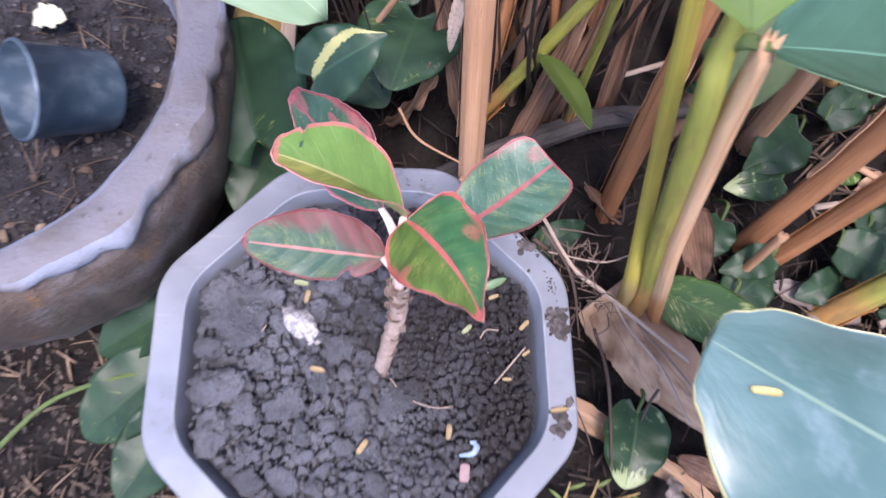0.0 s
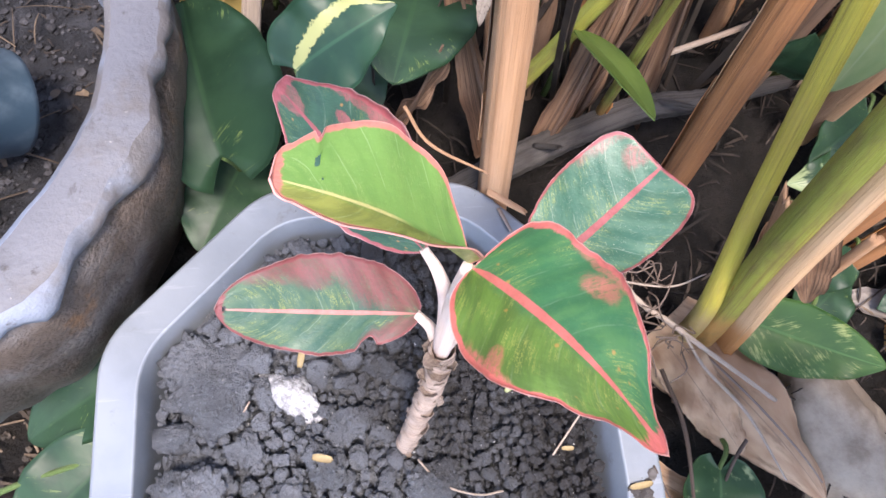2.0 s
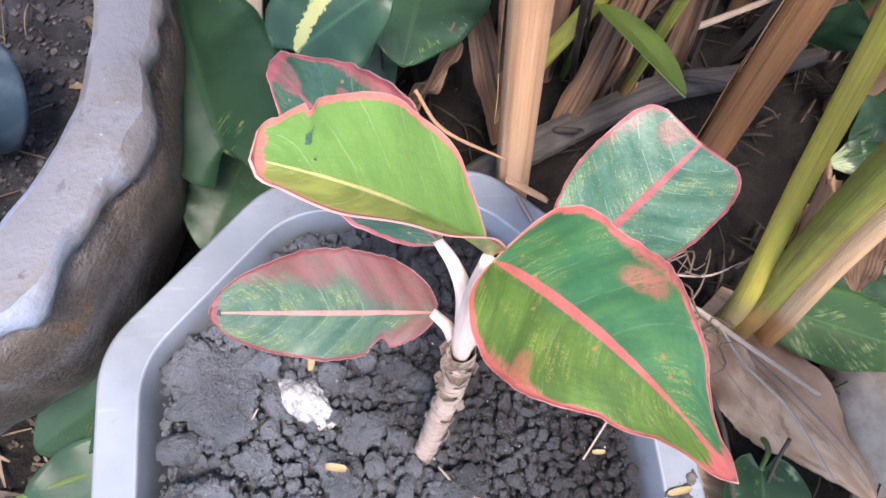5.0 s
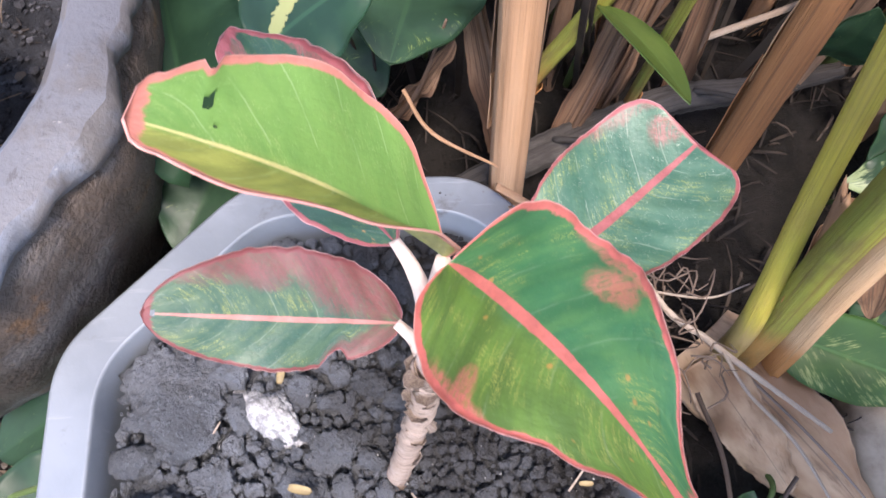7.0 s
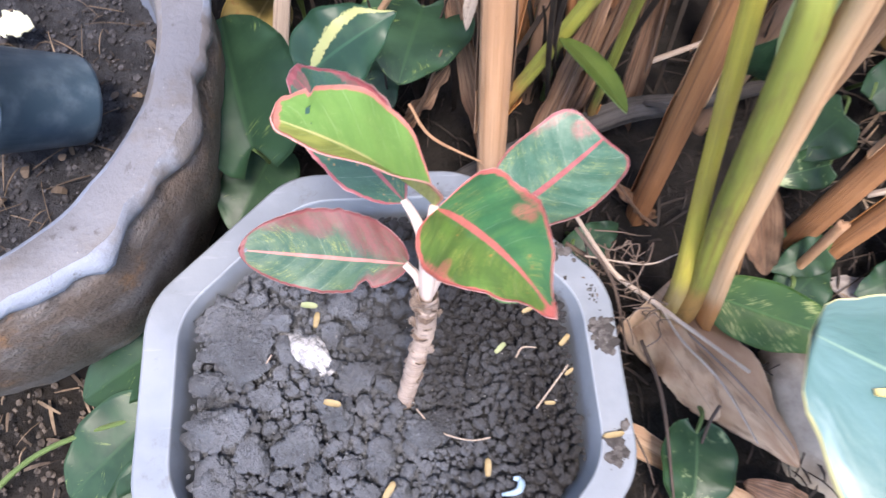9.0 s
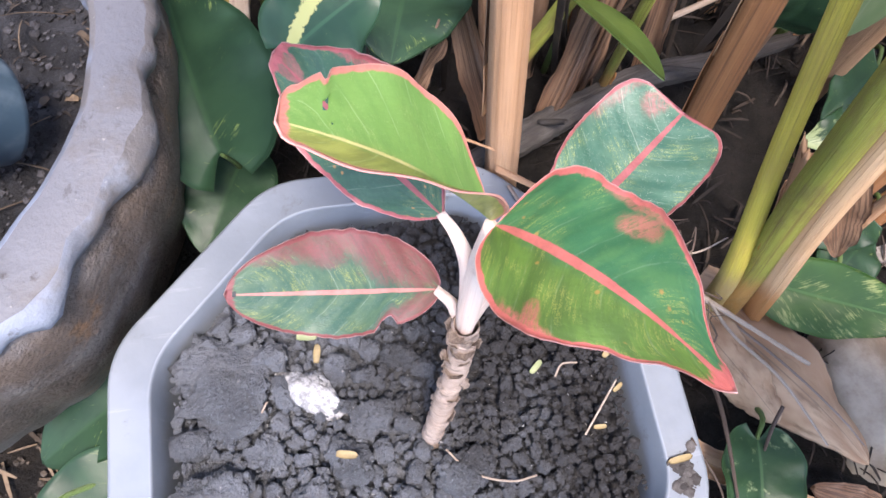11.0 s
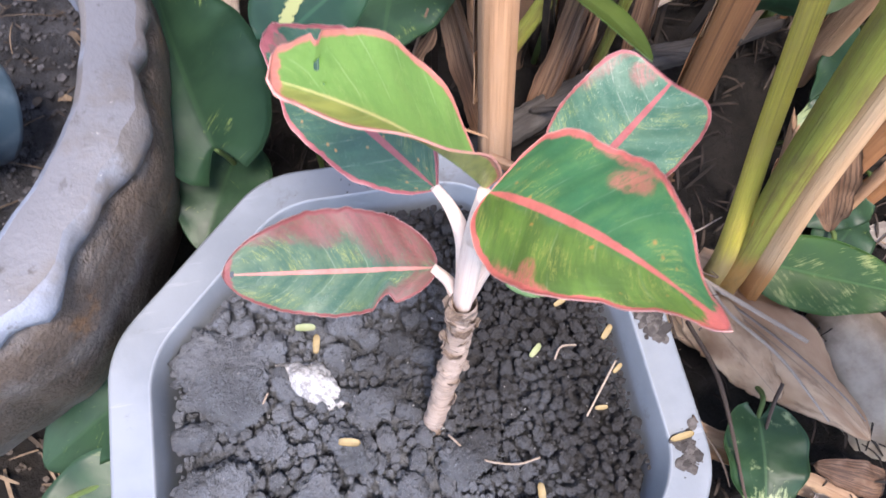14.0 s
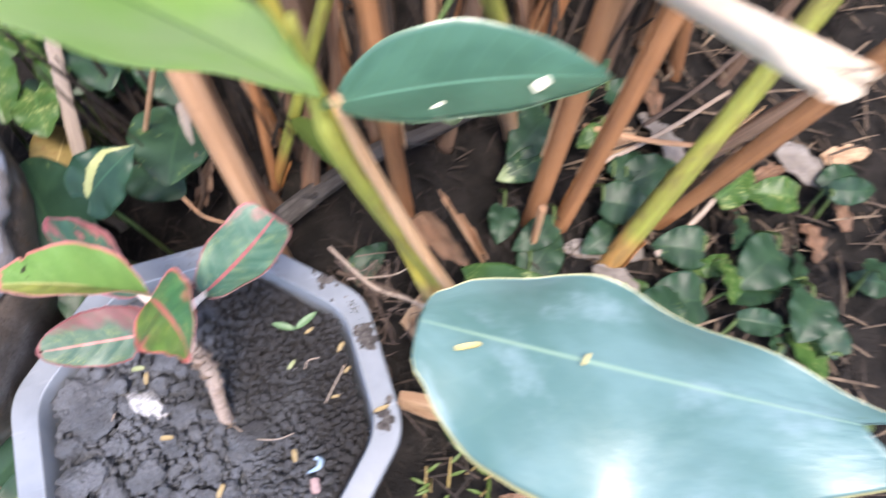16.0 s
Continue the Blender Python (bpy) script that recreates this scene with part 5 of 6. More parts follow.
# ---- dry canes ----
for n, (b, t, r0, r1, mat, label, bend) in enumerate((
    ((0.0903, 0.1566, 0.15), (0.0655, 0.2411, 0.48), 0.011, 0.0118, M_CANE, "pale tan dry cane behind the pot", 0.0),
    ((0.2021, 0.1727, 0.13), (0.181, 0.2046, 0.46), 0.0095, 0.0085, M_CANE_RED, "brown dry cane leaning in the clump", 0.0),
    ((0.3269, 0.2328, 0.13), (0.2674, 0.194, 0.36), 0.0085, 0.0075, M_CANE, "brown dry cane with a green top", 0.0),
    ((0.3024, 0.1394, 0.115), (0.3371, 0.1847, 0.46), 0.009, 0.0085, M_CANE_RED, "thick orange-brown dry cane with fibrous skin", 0.0),
    ((0.3319, 0.1348, 0.13), (0.3886, 0.1777, 0.5), 0.0075, 0.007, M_CANE_RED, "orange-brown dry cane with fibrous skin", 0.002),
    ((0.4166, 0.1145, 0.12), (0.4715, 0.0769, 0.47), 0.0085, 0.0075, M_CANE_RED, "red-brown dry cane leaning outward", 0.0),
    ((0.4569, 0.1578, 0.13), (0.5743, 0.1332, 0.33), 0.009, 0.008, M_CANE_DARK, "dark brown dry cane leaning low", 0.0),
    ((0.1277, 0.2583, 0.15), (0.1245, 0.3369, 0.47), 0.0075, 0.006, M_CANE_DARK, "dark weathered dry cane in shade", 0.004),
    ((0.1577, 0.2483, 0.15), (0.138, 0.3059, 0.43), 0.012, 0.009, M_CANE_DARK, "broad dark dry cane base", 0.003),
    ((0.1877, 0.2983, 0.15), (0.1756, 0.3477, 0.5), 0.008, 0.006, M_CANE_RED, "brown dry cane deep in the clump", -0.004),
    ((0.0977, 0.2383, 0.15), (0.1134, 0.3161, 0.44), 0.006, 0.005, M_CANE_RED, "thin brown dry cane behind the pot", 0.003),
    ((0.2277, 0.3283, 0.15), (0.2256, 0.3777, 0.5), 0.009, 0.007, M_CANE_DARK, "dark dry cane deep in the clump", 0.003),
    ((0.2673, 0.298, 0.14), (0.2506, 0.3477, 0.5), 0.007, 0.006, M_CANE, "tan dry cane deep in the clump", 0.003),
    ((0.2973, 0.338, 0.14), (0.3214, 0.3783, 0.52), 0.008, 0.006, M_CANE_RED, "brown dry cane deep in the clump", -0.003),
    ((0.3473, 0.288, 0.14), (0.3556, 0.3377, 0.5), 0.008, 0.007, M_CANE, "tan dry cane deep in the clump", 0.004),
    ((0.3873, 0.328, 0.14), (0.4214, 0.3783, 0.52), 0.008, 0.006, M_CANE_RED, "brown dry cane deep in the clump", 0.003),
    ((0.4273, 0.268, 0.14), (0.4606, 0.3077, 0.5), 0.007, 0.006, M_CANE_DARK, "dark dry cane deep in the clump", -0.003),
    ((0.4873, 0.298, 0.14), (0.5406, 0.3377, 0.5), 0.007, 0.006, M_CANE_RED, "brown dry cane deep in the clump", 0.003),
    ((0.5373, 0.228, 0.14), (0.6088, 0.2464, 0.45), 0.006, 0.005, M_CANE_DARK, "thin dark dry cane in litter", 0.003),
    ((0.0577, 0.3283, 0.15), (0.0806, 0.4077, 0.5), 0.007, 0.005, M_CANE_DARK, "dark dry cane deep in the clump", 0.003),
)):
    ob = cane(b, t, r0, r1, mat, label, 20 + n, bend)
    if n == 0:
        part("torn_flake", leaf((0.0665, 0.207, 0.345), (0.0625, 0.1955, 0.315), (-0.6, -0.7, 0.3), 0.009, 0.001, 14, shape=(0.25, 0.7), start=0.1, nu=16, nv=8, jag=0.2, seed=6), M_OLDSTICK, ob, "pale torn flake of skin")
rnd = random.Random(5)
for n in range(46):
    x, y = rnd.uniform(0.08, 0.66), rnd.uniform(0.24, 0.52)
    b = Vector((x, y, ground_height(x, y) - 0.01))
    t = b + Vector((rnd.uniform(-0.09, 0.09), rnd.uniform(-0.03, 0.09), rnd.uniform(0.18, 0.42)))
    mat, colour = rnd.choice(((M_CANE, "tan"), (M_CANE_RED, "orange-brown"), (M_CANE_RED, "red-brown"), (M_CANE_DARK, "dark brown")))
    cane(b, t, rnd.uniform(0.005, 0.0105), rnd.uniform(0.004, 0.008), mat, colour + " dry cane deep in the clump", 200 + n, rnd.uniform(-0.006, 0.006))
cane((0.3496, 0.0805, 0.12), (0.468, 0.1409, 0.43), 0.0095, 0.0075, M_STALK, "olive green stalk leaning outward", 61, 0.0, 0.0, 0.9, "green_stalk", "green stalks")
cane((0.2932, 0.1973, 0.3), (0.2477, 0.1806, 0.42), 0.0062, 0.0068, M_STALK, "green upper part of a drying cane", 62, 0.0, 0.0, 0.8, "green_stalk", "green stalks")
cane((0.1703, 0.238, 0.14), (0.1291, 0.1787, 0.46), 0.003, 0.003, M_STALK, "thin green stalk between dry canes", 66, 0.0, 0.0, 0.9, "green_stalk", "green stalks")
cane((0.0933, 0.243, 0.14), (0.1789, 0.241, 0.4), 0.005, 0.0052, M_STALK, "green stalk behind the tan cane", 67, 0.0, 0.0, 0.9, "green_stalk", "green stalks")
cane((0.2969, 0.1158, 0.13), (0.3005, 0.1285, 0.2145), 0.0034, 0.0036, M_CANE, "short tan stick standing in the litter", 63, 0.0, 0.002, 0.8, "stick", "sticks")
cane((0.2537, 0.1183, 0.15), (0.2178, 0.1363, 0.262), 0.0055, 0.006, M_CANE, "flat torn strip of dry cane", 64, 0.0, 0.012, 0.3)
cane((0.3889, 0.6178, 0.13), (0.3152, 0.0202, 0.515), 0.009, 0.0105, M_CREAMCANE, "pale broken cane end leaning forward", 65, 0.0, 0.006, 0.8)
for n, (b, t, r) in enumerate((((-0.02, 0.283, 0.14), (0.06, 0.238, 0.36), 0.0024), ((0.1995, 0.2596, 0.2), (0.3217, 0.2813, 0.26), 0.0022), ((0.3584, 0.1688, 0.17), (0.5191, 0.1994, 0.19), 0.0025), ((0.398, 0.0786, 0.16), (0.4984, 0.1288, 0.17), 0.003),
                              ((0.3788, 0.2091, 0.18), (0.4595, 0.1496, 0.2), 0.003), ((0.4384, 0.1988, 0.17), (0.5503, 0.2302, 0.22), 0.0025))):
    cane(b, t, r, r * 0.8, (M_CANE, M_TWIG, M_TWIG, M_TWIG, M_CANE, M_DARKTWIG)[n], ("thin tan cane slanting across", "pale thin stick among canes", "pale thin stick on litter", "pale straw stick on litter", "tan thin stick among litter", "dark thin stick among litter")[n], 80 + n, 0.004, 0.001, 0.9, "stick", "sticks", 8)

for n, (b, t, w, up) in enumerate((((0.098, 0.2186, 0.16), (0.0582, 0.2723, 0.3), 0.03, (-0.3, -0.9, 0.3)), ((0.123, 0.2136, 0.16), (0.1586, 0.2626, 0.31), 0.028, (-0.2, -0.9, 0.3)), ((0.148, 0.2336, 0.16), (0.1801, 0.2837, 0.35), 0.022, (0.2, -0.9, 0.2)),
                                   ((0.1977, 0.2383, 0.15), (0.1932, 0.2723, 0.3), 0.026, (-0.4, -0.8, 0.3)), ((0.2477, 0.2483, 0.15), (0.2943, 0.2932, 0.33), 0.02, (0, -1, 0.2)), ((0.3377, 0.2383, 0.15), (0.3232, 0.2823, 0.3), 0.02, (0.2, -1, 0.2)),
                                   ((0.2123, 0.168, 0.14), (0.1784, 0.1838, 0.17), 0.02, (0, -0.4, 0.9)), ((0.0284, 0.2338, 0.17), (0.0614, 0.226, 0.25), 0.022, (0.2, -0.9, 0.4)))):
    sheath = thing("dead_sheath", b, "torn brown dead leaf sheath among canes", "leaf sheath", "dead sheaths")
    part("blade", leaf(b, t, up, w * 0.62, 0.004, 30, shape=(0.2, 0.35), start=0.15, wave=0.003, seed=90 + n, jag=0.14, nu=40), M_DEADSHEATH, sheath)
    part("fibre", tube((Vector(b) + Vector((0.004, -0.004, 0)), Vector(b).lerp(Vector(t), 0.5) + Vector((0.001, -0.008, 0.004)), Vector(t) + Vector((-0.006, -0.006, 0.02))), (0.0016, 0.0013, 0.0006), 14, 7, 0.1), M_CANE_DARK, sheath, "loose dark fibre")

# ---- narrow green blades ----
def blade(base, tip, up, width, label, **kw):
    b = Vector(base)
    ob = thing("leaf_shoot", (b.x, b.y, ground_height(b.x, b.y)), label, "leaf shoot", "leaf shoots")
    part("stem", tube(((b.x + 0.01, b.y + 0.02, ground_height(b.x + 0.01, b.y + 0.02) - 0.005), tuple(b.lerp(Vector((b.x + 0.01, b.y + 0.02, 0.15)), 0.5)), tuple(b)), (0.0022, 0.002, 0.0014), 10, 8), M_GREENSTEM, ob)
    part("blade", leaf(base, tip, up, width, **kw), M_BLADE, ob)


blade((0.1296, 0.2392, 0.256), (0.1522, 0.1736, 0.273), (0.4, -0.3, 0.85), 0.023, "narrow pointed green leaf on a thin stem", arch=0.003, fold=10, shape=(0.6, 0.8), seed=1)
blade((0.1286, 0.2905, 0.23), (0.158, 0.2959, 0.43), (-0.3, -0.85, 0.3), 0.009, "long narrow green blade standing upright", arch=0.004, fold=14, shape=(0.25, 0.5), start=0.1, seed=2)
blade((0.1164, 0.291, 0.25), (0.1477, 0.2756, 0.42), (-0.2, -0.9, 0.2), 0.008, "long narrow green blade standing upright", arch=0.004, fold=14, shape=(0.25, 0.5), start=0.1, seed=4)
hang = thing("leaf_shoot", (0.2973, 0.268, 0.14), "pale grey-green leaf hanging behind the stalks", "leaf shoot", "leaf shoots")
part("stem", tube(((0.2969, 0.2678, 0.13), (0.2882, 0.2373, 0.3), (0.2578, 0.2007, 0.425), (0.2194, 0.1846, 0.385)), (0.003, 0.0028, 0.0022, 0.0016), 20, 8), M_GREENSTEM, hang)
part("blade", leaf((0.2194, 0.1846, 0.385), (0.2392, 0.1819, 0.2818), (-0.3, -0.85, 0.35), 0.036, 0.003, 8, shape=(0.5, 0.75), start=0.03, seed=5), M_HANG, hang)

# ---- the broad blue-green leaf ----
broad = thing("broad_leaf_plant", (0.3423, -0.087, 0.14), "broad blue-green leaf on a low stalk", "leaf")
part("petiole", tube(((0.3466, -0.0825, 0.12), (0.3541, -0.0935, 0.27), (0.3496, -0.0948, 0.3785)), (0.006, 0.005, 0.004), 14, 10, 0.03), M_GREENSTEM, broad)
part("blade", leaf((0.3489, -0.0948, 0.3794), (0.161, 0.0257, 0.3627), (0.02, 0.17, 0.99), 0.148, -0.0017, -1, profile=((0, 0.28, 0.14), (0.1, 0.46, 0.3), (0.2, 0.63, 0.48), (0.3, 0.78, 0.66), (0.4, 0.9, 0.82), (0.5, 0.97, 0.94), (0.6, 1.0, 1.0), (0.7, 0.96, 0.97), (0.8, 0.84, 0.85), (0.9, 0.6, 0.62), (0.95, 0.41, 0.42), (1, 0, 0)), lobes=0.13, sides=(1.0, 0.72), wave=0.006, waves=2.6, seed=12, nu=70, nv=32, thick=0.0008, curl=0.12), M_BIGLEAF, broad, "glossy leaf blade with sky sheen in its bluish colour, yellow edge")
for px, py, pz, sz, turn in ((0.1815, 0.003, 0.3662, 0.0135, -8), (0.235, -0.0227, 0.373, 0.0075, 40)):
    a = radians(turn)
    d = Vector((math.cos(a), math.sin(a), 0)) * sz / 2
    p = Vector((px, py, pz))
    solo("fallen_leaflet", leaf(p - d, p + d, (0, 0.1, 1), sz * 0.24, 0.0004, 6, shape=(0.25, 0.25), start=0.05, nu=10, nv=6), M_LEAFLET_FRESH, p, "small yellow leaflet on the broad leaf", "leaflet", "fallen leaflets")

# ---- pothos leaves ----
def pothos(base, tip, up, width, mat, label, seed, root=None, **kw):
    b = Vector(base)
    root = Vector(root) if root else Vector((b.x + 0.01, b.y + 0.03, 0))
    root.z = ground_height(root.x, root.y)
    ob = thing("pothos_leaf", root, label, "leaf", "pothos leaves")
    mid = root.lerp(b, 0.6) + Vector((0, 0, 0.015))
    part("petiole", tube((root - Vector((0, 0, 0.004)), mid, b), (0.0018, 0.0015, 0.0012), 10, 7), M_GREENSTEM, ob)
    args = dict(arch=0.004, fold=10, lobes=0.15, shape=(0.34, 0.68), start=0.004, wave=0.0015, nu=44, nv=18)
    args.update(kw)
    part("blade", leaf(base, tip, up, width, seed=seed, **args), mat, ob)


UPC = (-0.1, -0.4, 0.9)
for n, (b, t, up, w, mat, label) in enumerate((
    ((-0.0534, 0.1845, 0.23), (-0.0708, 0.2659, 0.246), (-0.3, -0.4, 0.86), 0.062, M_POTHOS, "dark green heart-shaped leaf beside the bowl"),
    ((-0.0487, 0.1995, 0.195), (-0.072, 0.1512, 0.185), (0.0, -0.2, 0.95), 0.05, M_POTHOS, "dark green leaf in shade between the pots"),
    ((-0.0125, 0.189, 0.296), (0.029, 0.2003, 0.323), (-0.1, -0.4, 0.9), 0.043, M_POTHOS_CREAM, "dark green leaf with a cream streak"),
    ((0.0485, 0.2637, 0.255), (0.0307, 0.2048, 0.26), UPC, 0.068, M_POTHOS, "dark green leaf with pale splashes"),
    ((-0.1031, 0.1128, 0.13), (-0.1842, 0.0719, 0.1), (0, -0.1, 1), 0.055, M_POTHOS, "dark leaf low beside the bowl"),
    ((-0.1338, 0.0572, 0.11), (-0.1896, 0.0117, 0.09), (0, -0.1, 1), 0.06, M_POTHOS, "dark leaf low beside the pot"),
    ((-0.1192, 0.0269, 0.1), (-0.1596, -0.0333, 0.09), (0, -0.1, 1), 0.055, M_POTHOS, "dark leaf low beside the pot"),
    ((0.2266, 0.0954, 0.184), (0.3006, 0.0593, 0.192), (-0.33, -0.49, 0.81), 0.043, M_POTHOS_LIGHT, "pointed green leaf with yellow marbling"),
    ((0.2, 0.016, 0.17), (0.188, -0.033, 0.162), (0, -0.1, 1), 0.046, M_POTHOS_SPLASH, "green leaf with a cream splash near litter"),
    ((0.2623, 0.2352, 0.222), (0.2522, 0.2236, 0.272), (-0.3, -0.8, 0.4), 0.042, M_POTHOS, "dark bluish leaf in shade among canes"),
    ((0.3309, 0.1888, 0.18), (0.2855, 0.1821, 0.174), (0, -0.4, 0.9), 0.03, M_POTHOS_SPLASH, "small cream-splashed green leaf among canes"),
    ((0.3982, 0.1487, 0.165), (0.4532, 0.1537, 0.165), (0, -0.2, 1), 0.04, M_POTHOS, "rounded green leaf among canes"),
    ((0.1402, 0.1337, 0.165), (0.1764, 0.1548, 0.17), (0, -0.2, 1), 0.026, M_POTHOS, "small dark leaf behind the pot"),
    ((0.3691, 0.2344, 0.19), (0.4095, 0.2646, 0.2), (0, -0.3, 1), 0.034, M_POTHOS, "variegated leaf deep among canes"),
    ((0.3458, 0.2229, 0.19), (0.2976, 0.1924, 0.184), (0, -0.4, 0.9), 0.044, M_POTHOS, "broad marbled leaf among dry canes"),
    ((0.4152, 0.2646, 0.2), (0.3653, 0.2445, 0.194), (0, -0.4, 0.9), 0.03, M_POTHOS, "dark green leaf deep among canes"),
    ((0.3676, 0.1353, 0.175), (0.4083, 0.1163, 0.169), (0, -0.3, 0.95), 0.04, M_POTHOS, "marbled green leaf beside a short stick"),
    ((0.2854, 0.1591, 0.165), (0.2684, 0.1292, 0.159), (0, -0.3, 0.95), 0.028, M_POTHOS, "dark leaf low behind the stalks"),
    ((0.3209, 0.1308, 0.165), (0.2789, 0.12, 0.159), (0, -0.3, 0.95), 0.028, M_POTHOS, "dark leaf under a leaning cane"),
    ((0.3932, 0.1984, 0.18), (0.3663, 0.1932, 0.174), (0, -0.3, 0.95), 0.024, M_POTHOS_LIGHT, "small light leaf between leaning canes"),
    ((0.3885, 0.1569, 0.17), (0.4254, 0.1748, 0.164), (0, -0.3, 0.95), 0.026, M_POTHOS, "dark leaf between leaning canes"),
    ((0.4049, 0.2268, 0.2), (0.4257, 0.2106, 0.194), (0, -0.3, 0.95), 0.028, M_POTHOS, "dark leaf deep among canes"),
    ((0.3743, 0.1127, 0.16), (0.338, 0.1017, 0.154), (0, -0.3, 0.95), 0.03, M_POTHOS, "dark leaf in the litter beside a stalk"),
    ((-0.059, 0.3307, 0.24), (-0.054, 0.2857, 0.24), (0, -0.4, 0.9), 0.04, M_POTHOS_LIGHT, "green leaf behind the bowl"),
    ((-0.0086, 0.371, 0.25), (-0.0028, 0.3109, 0.245), (0.1, -0.4, 0.9), 0.05, M_POTHOS, "dark green leaf behind the bowl"),
    ((0.0414, 0.341, 0.25), (0.046, 0.2857, 0.24), (0, -0.4, 0.9), 0.05, M_POTHOS, "dark green leaf behind the pot"),
    ((-0.0479, 0.3915, 0.27), (-0.0179, 0.3515, 0.27), (0, -0.4, 0.9), 0.05, M_POTHOS_LIGHT, "lighter green leaf behind the bowl"),
    ((-0.0886, 0.361, 0.25), (-0.0842, 0.3106, 0.235), (0, -0.4, 0.9), 0.045, M_POTHOS_LIGHT, "lighter green leaf behind the bowl"),
    ((-0.0005, 0.2696, 0.2), (0.0295, 0.2296, 0.2), (0, -0.4, 0.9), 0.05, M_POTHOS, "dark leaf in deep shade"),
    ((0.2877, 0.0983, 0.15), (0.3277, 0.1283, 0.15), (0, -0.2, 1), 0.04, M_POTHOS, "dark green leaf in the litter"),
    ((0.418, 0.0286, 0.16), (0.368, 0.0436, 0.16), (0, -0.2, 1), 0.05, M_POTHOS, "dark green leaf near the ground"),
    ((0.4984, 0.0488, 0.17), (0.4482, 0.0287, 0.165), (0, -0.2, 1), 0.05, M_POTHOS, "dark green leaf near the ground"),
    ((0.3584, 0.0188, 0.17), (0.3982, 0.0437, 0.165), (0, -0.2, 1), 0.045, M_POTHOS, "dark green leaf near the ground"),
    ((0.4382, 0.0687, 0.165), (0.398, 0.0886, 0.16), (0, -0.3, 1), 0.04, M_POTHOS, "dark green leaf near the ground"),
    ((0.4684, 0.1088, 0.17), (0.5182, 0.1287, 0.165), (0, -0.3, 1), 0.035, M_POTHOS_LIGHT, "light green leaf near the ground"),
    ((0.3588, -0.0209, 0.18), (0.3986, -0.036, 0.175), (0, -0.2, 1), 0.04, M_POTHOS, "dark green leaf near the ground"),
    ((0.5384, 0.0888, 0.17), (0.4982, 0.1087, 0.165), (0, -0.2, 1), 0.035, M_POTHOS_LIGHT, "light green leaf near the ground"),
    ((0.4988, -0.0009, 0.18), (0.4686, -0.031, 0.175), (0, -0.2, 1), 0.045, M_POTHOS, "dark green leaf near the ground"),
)):
    kw = {}
    if n == 0:
        kw = dict(sides=(0.95, 1.5), lobes=0.2, fold=14, wave=0.003)
    if n == 2:
        kw = dict(shape=(0.34, 0.85), fold=12, tail=0.3, wave=0.002)
    if n in (7, 9) or 10 <= n <= 22 or n > 28:
        kw = dict(lobes=0.06, shape=(0.45, 0.85), start=0.05)
    pothos(b, t, up, w, mat, label, 30 + n, **kw)
rnd = random.Random(52)
for n in range(46):
    low = n < 24
    x, y = (rnd.uniform(0.34, 0.6), rnd.uniform(-0.06, 0.1)) if low else (rnd.uniform(-0.14, 0.07), rnd.uniform(0.345, 0.47))
    z = ground_height(x, y) + (rnd.uniform(0.01, 0.045) if low else rnd.uniform(0.05, 0.17))
    a = rnd.uniform(0, 6.28)
    size = rnd.uniform(0.028, 0.05) if low else rnd.uniform(0.045, 0.07)
    tip = Vector((x + math.cos(a) * size, y + math.sin(a) * size, z + rnd.uniform(-0.012, 0.008)))
    light = rnd.random() < (0.25 if low else 0.6)
    if low and n % 3 == 0:
        continue
    pothos((x, y, z), tip, (rnd.uniform(-0.6, 0.6), rnd.uniform(-0.8, 0.1), 0.8), size * rnd.uniform(0.5, 0.8), M_POTHOS_LIGHT if light else M_POTHOS, "light green variegated leaf in the undergrowth" if light else "dark green leaf in the undergrowth", 400 + n, root=(x + rnd.uniform(-0.02, 0.02), y + rnd.uniform(-0.02, 0.02), 0), lobes=rnd.uniform(0.0, 0.06), fold=rnd.uniform(4, 22), shape=(0.5, rnd.uniform(0.6, 0.9)), start=0.05)
solo("yellow_leaf", leaf((-0.0503, 0.3178, 0.205), (-0.0705, 0.2716, 0.2), (0, -0.4, 0.9), 0.045, 0.003, 8, shape=(0.4, 0.5), start=0.1, seed=2), M_YELLOWLEAF, (-0.0605, 0.2996, 0.2), "yellowing fallen leaf behind the bowl", "leaf")

# ---- litter and dry leaves by the pot ----
dry = thing("dry_leaf", (0.1977, 0.0583, 0.15), "large brown crumpled dry leaf on the ground", "dry leaf")
part("blade", leaf((0.186, 0.1, 0.17), (0.266, -0.008, 0.162), (-0.1, -0.05, 1), 0.054, 0.008, (4, -10), shape=(0.26, 0.75), start=0.1, wave=0.006, waves=2.1, seed=21, nu=60, nv=26, jag=0.1, curl=0.25, droop=0.006), M_DRYLEAF, dry)
part("midrib", tube(((0.188, 0.098, 0.1715), (0.206, 0.0735, 0.1775), (0.226, 0.0465, 0.1795), (0.2455, 0.0197, 0.1765), (0.258, 0.003, 0.17)), (0.0009, 0.0008, 0.0007, 0.0006, 0.0004), 16, 7), M_HUSKBIT, dry)
part("torn_flap", leaf((0.183, 0.088, 0.172), (0.214, 0.022, 0.172), (-0.3, -0.1, 1), 0.03, 0.004, (8, -14), shape=(0.35, 0.5), start=0.1, wave=0.004, waves=2.6, seed=27, nu=40, nv=16, jag=0.16, curl=0.3), M_DRYLEAF, dry, "torn greyish brown flap of the dry leaf")
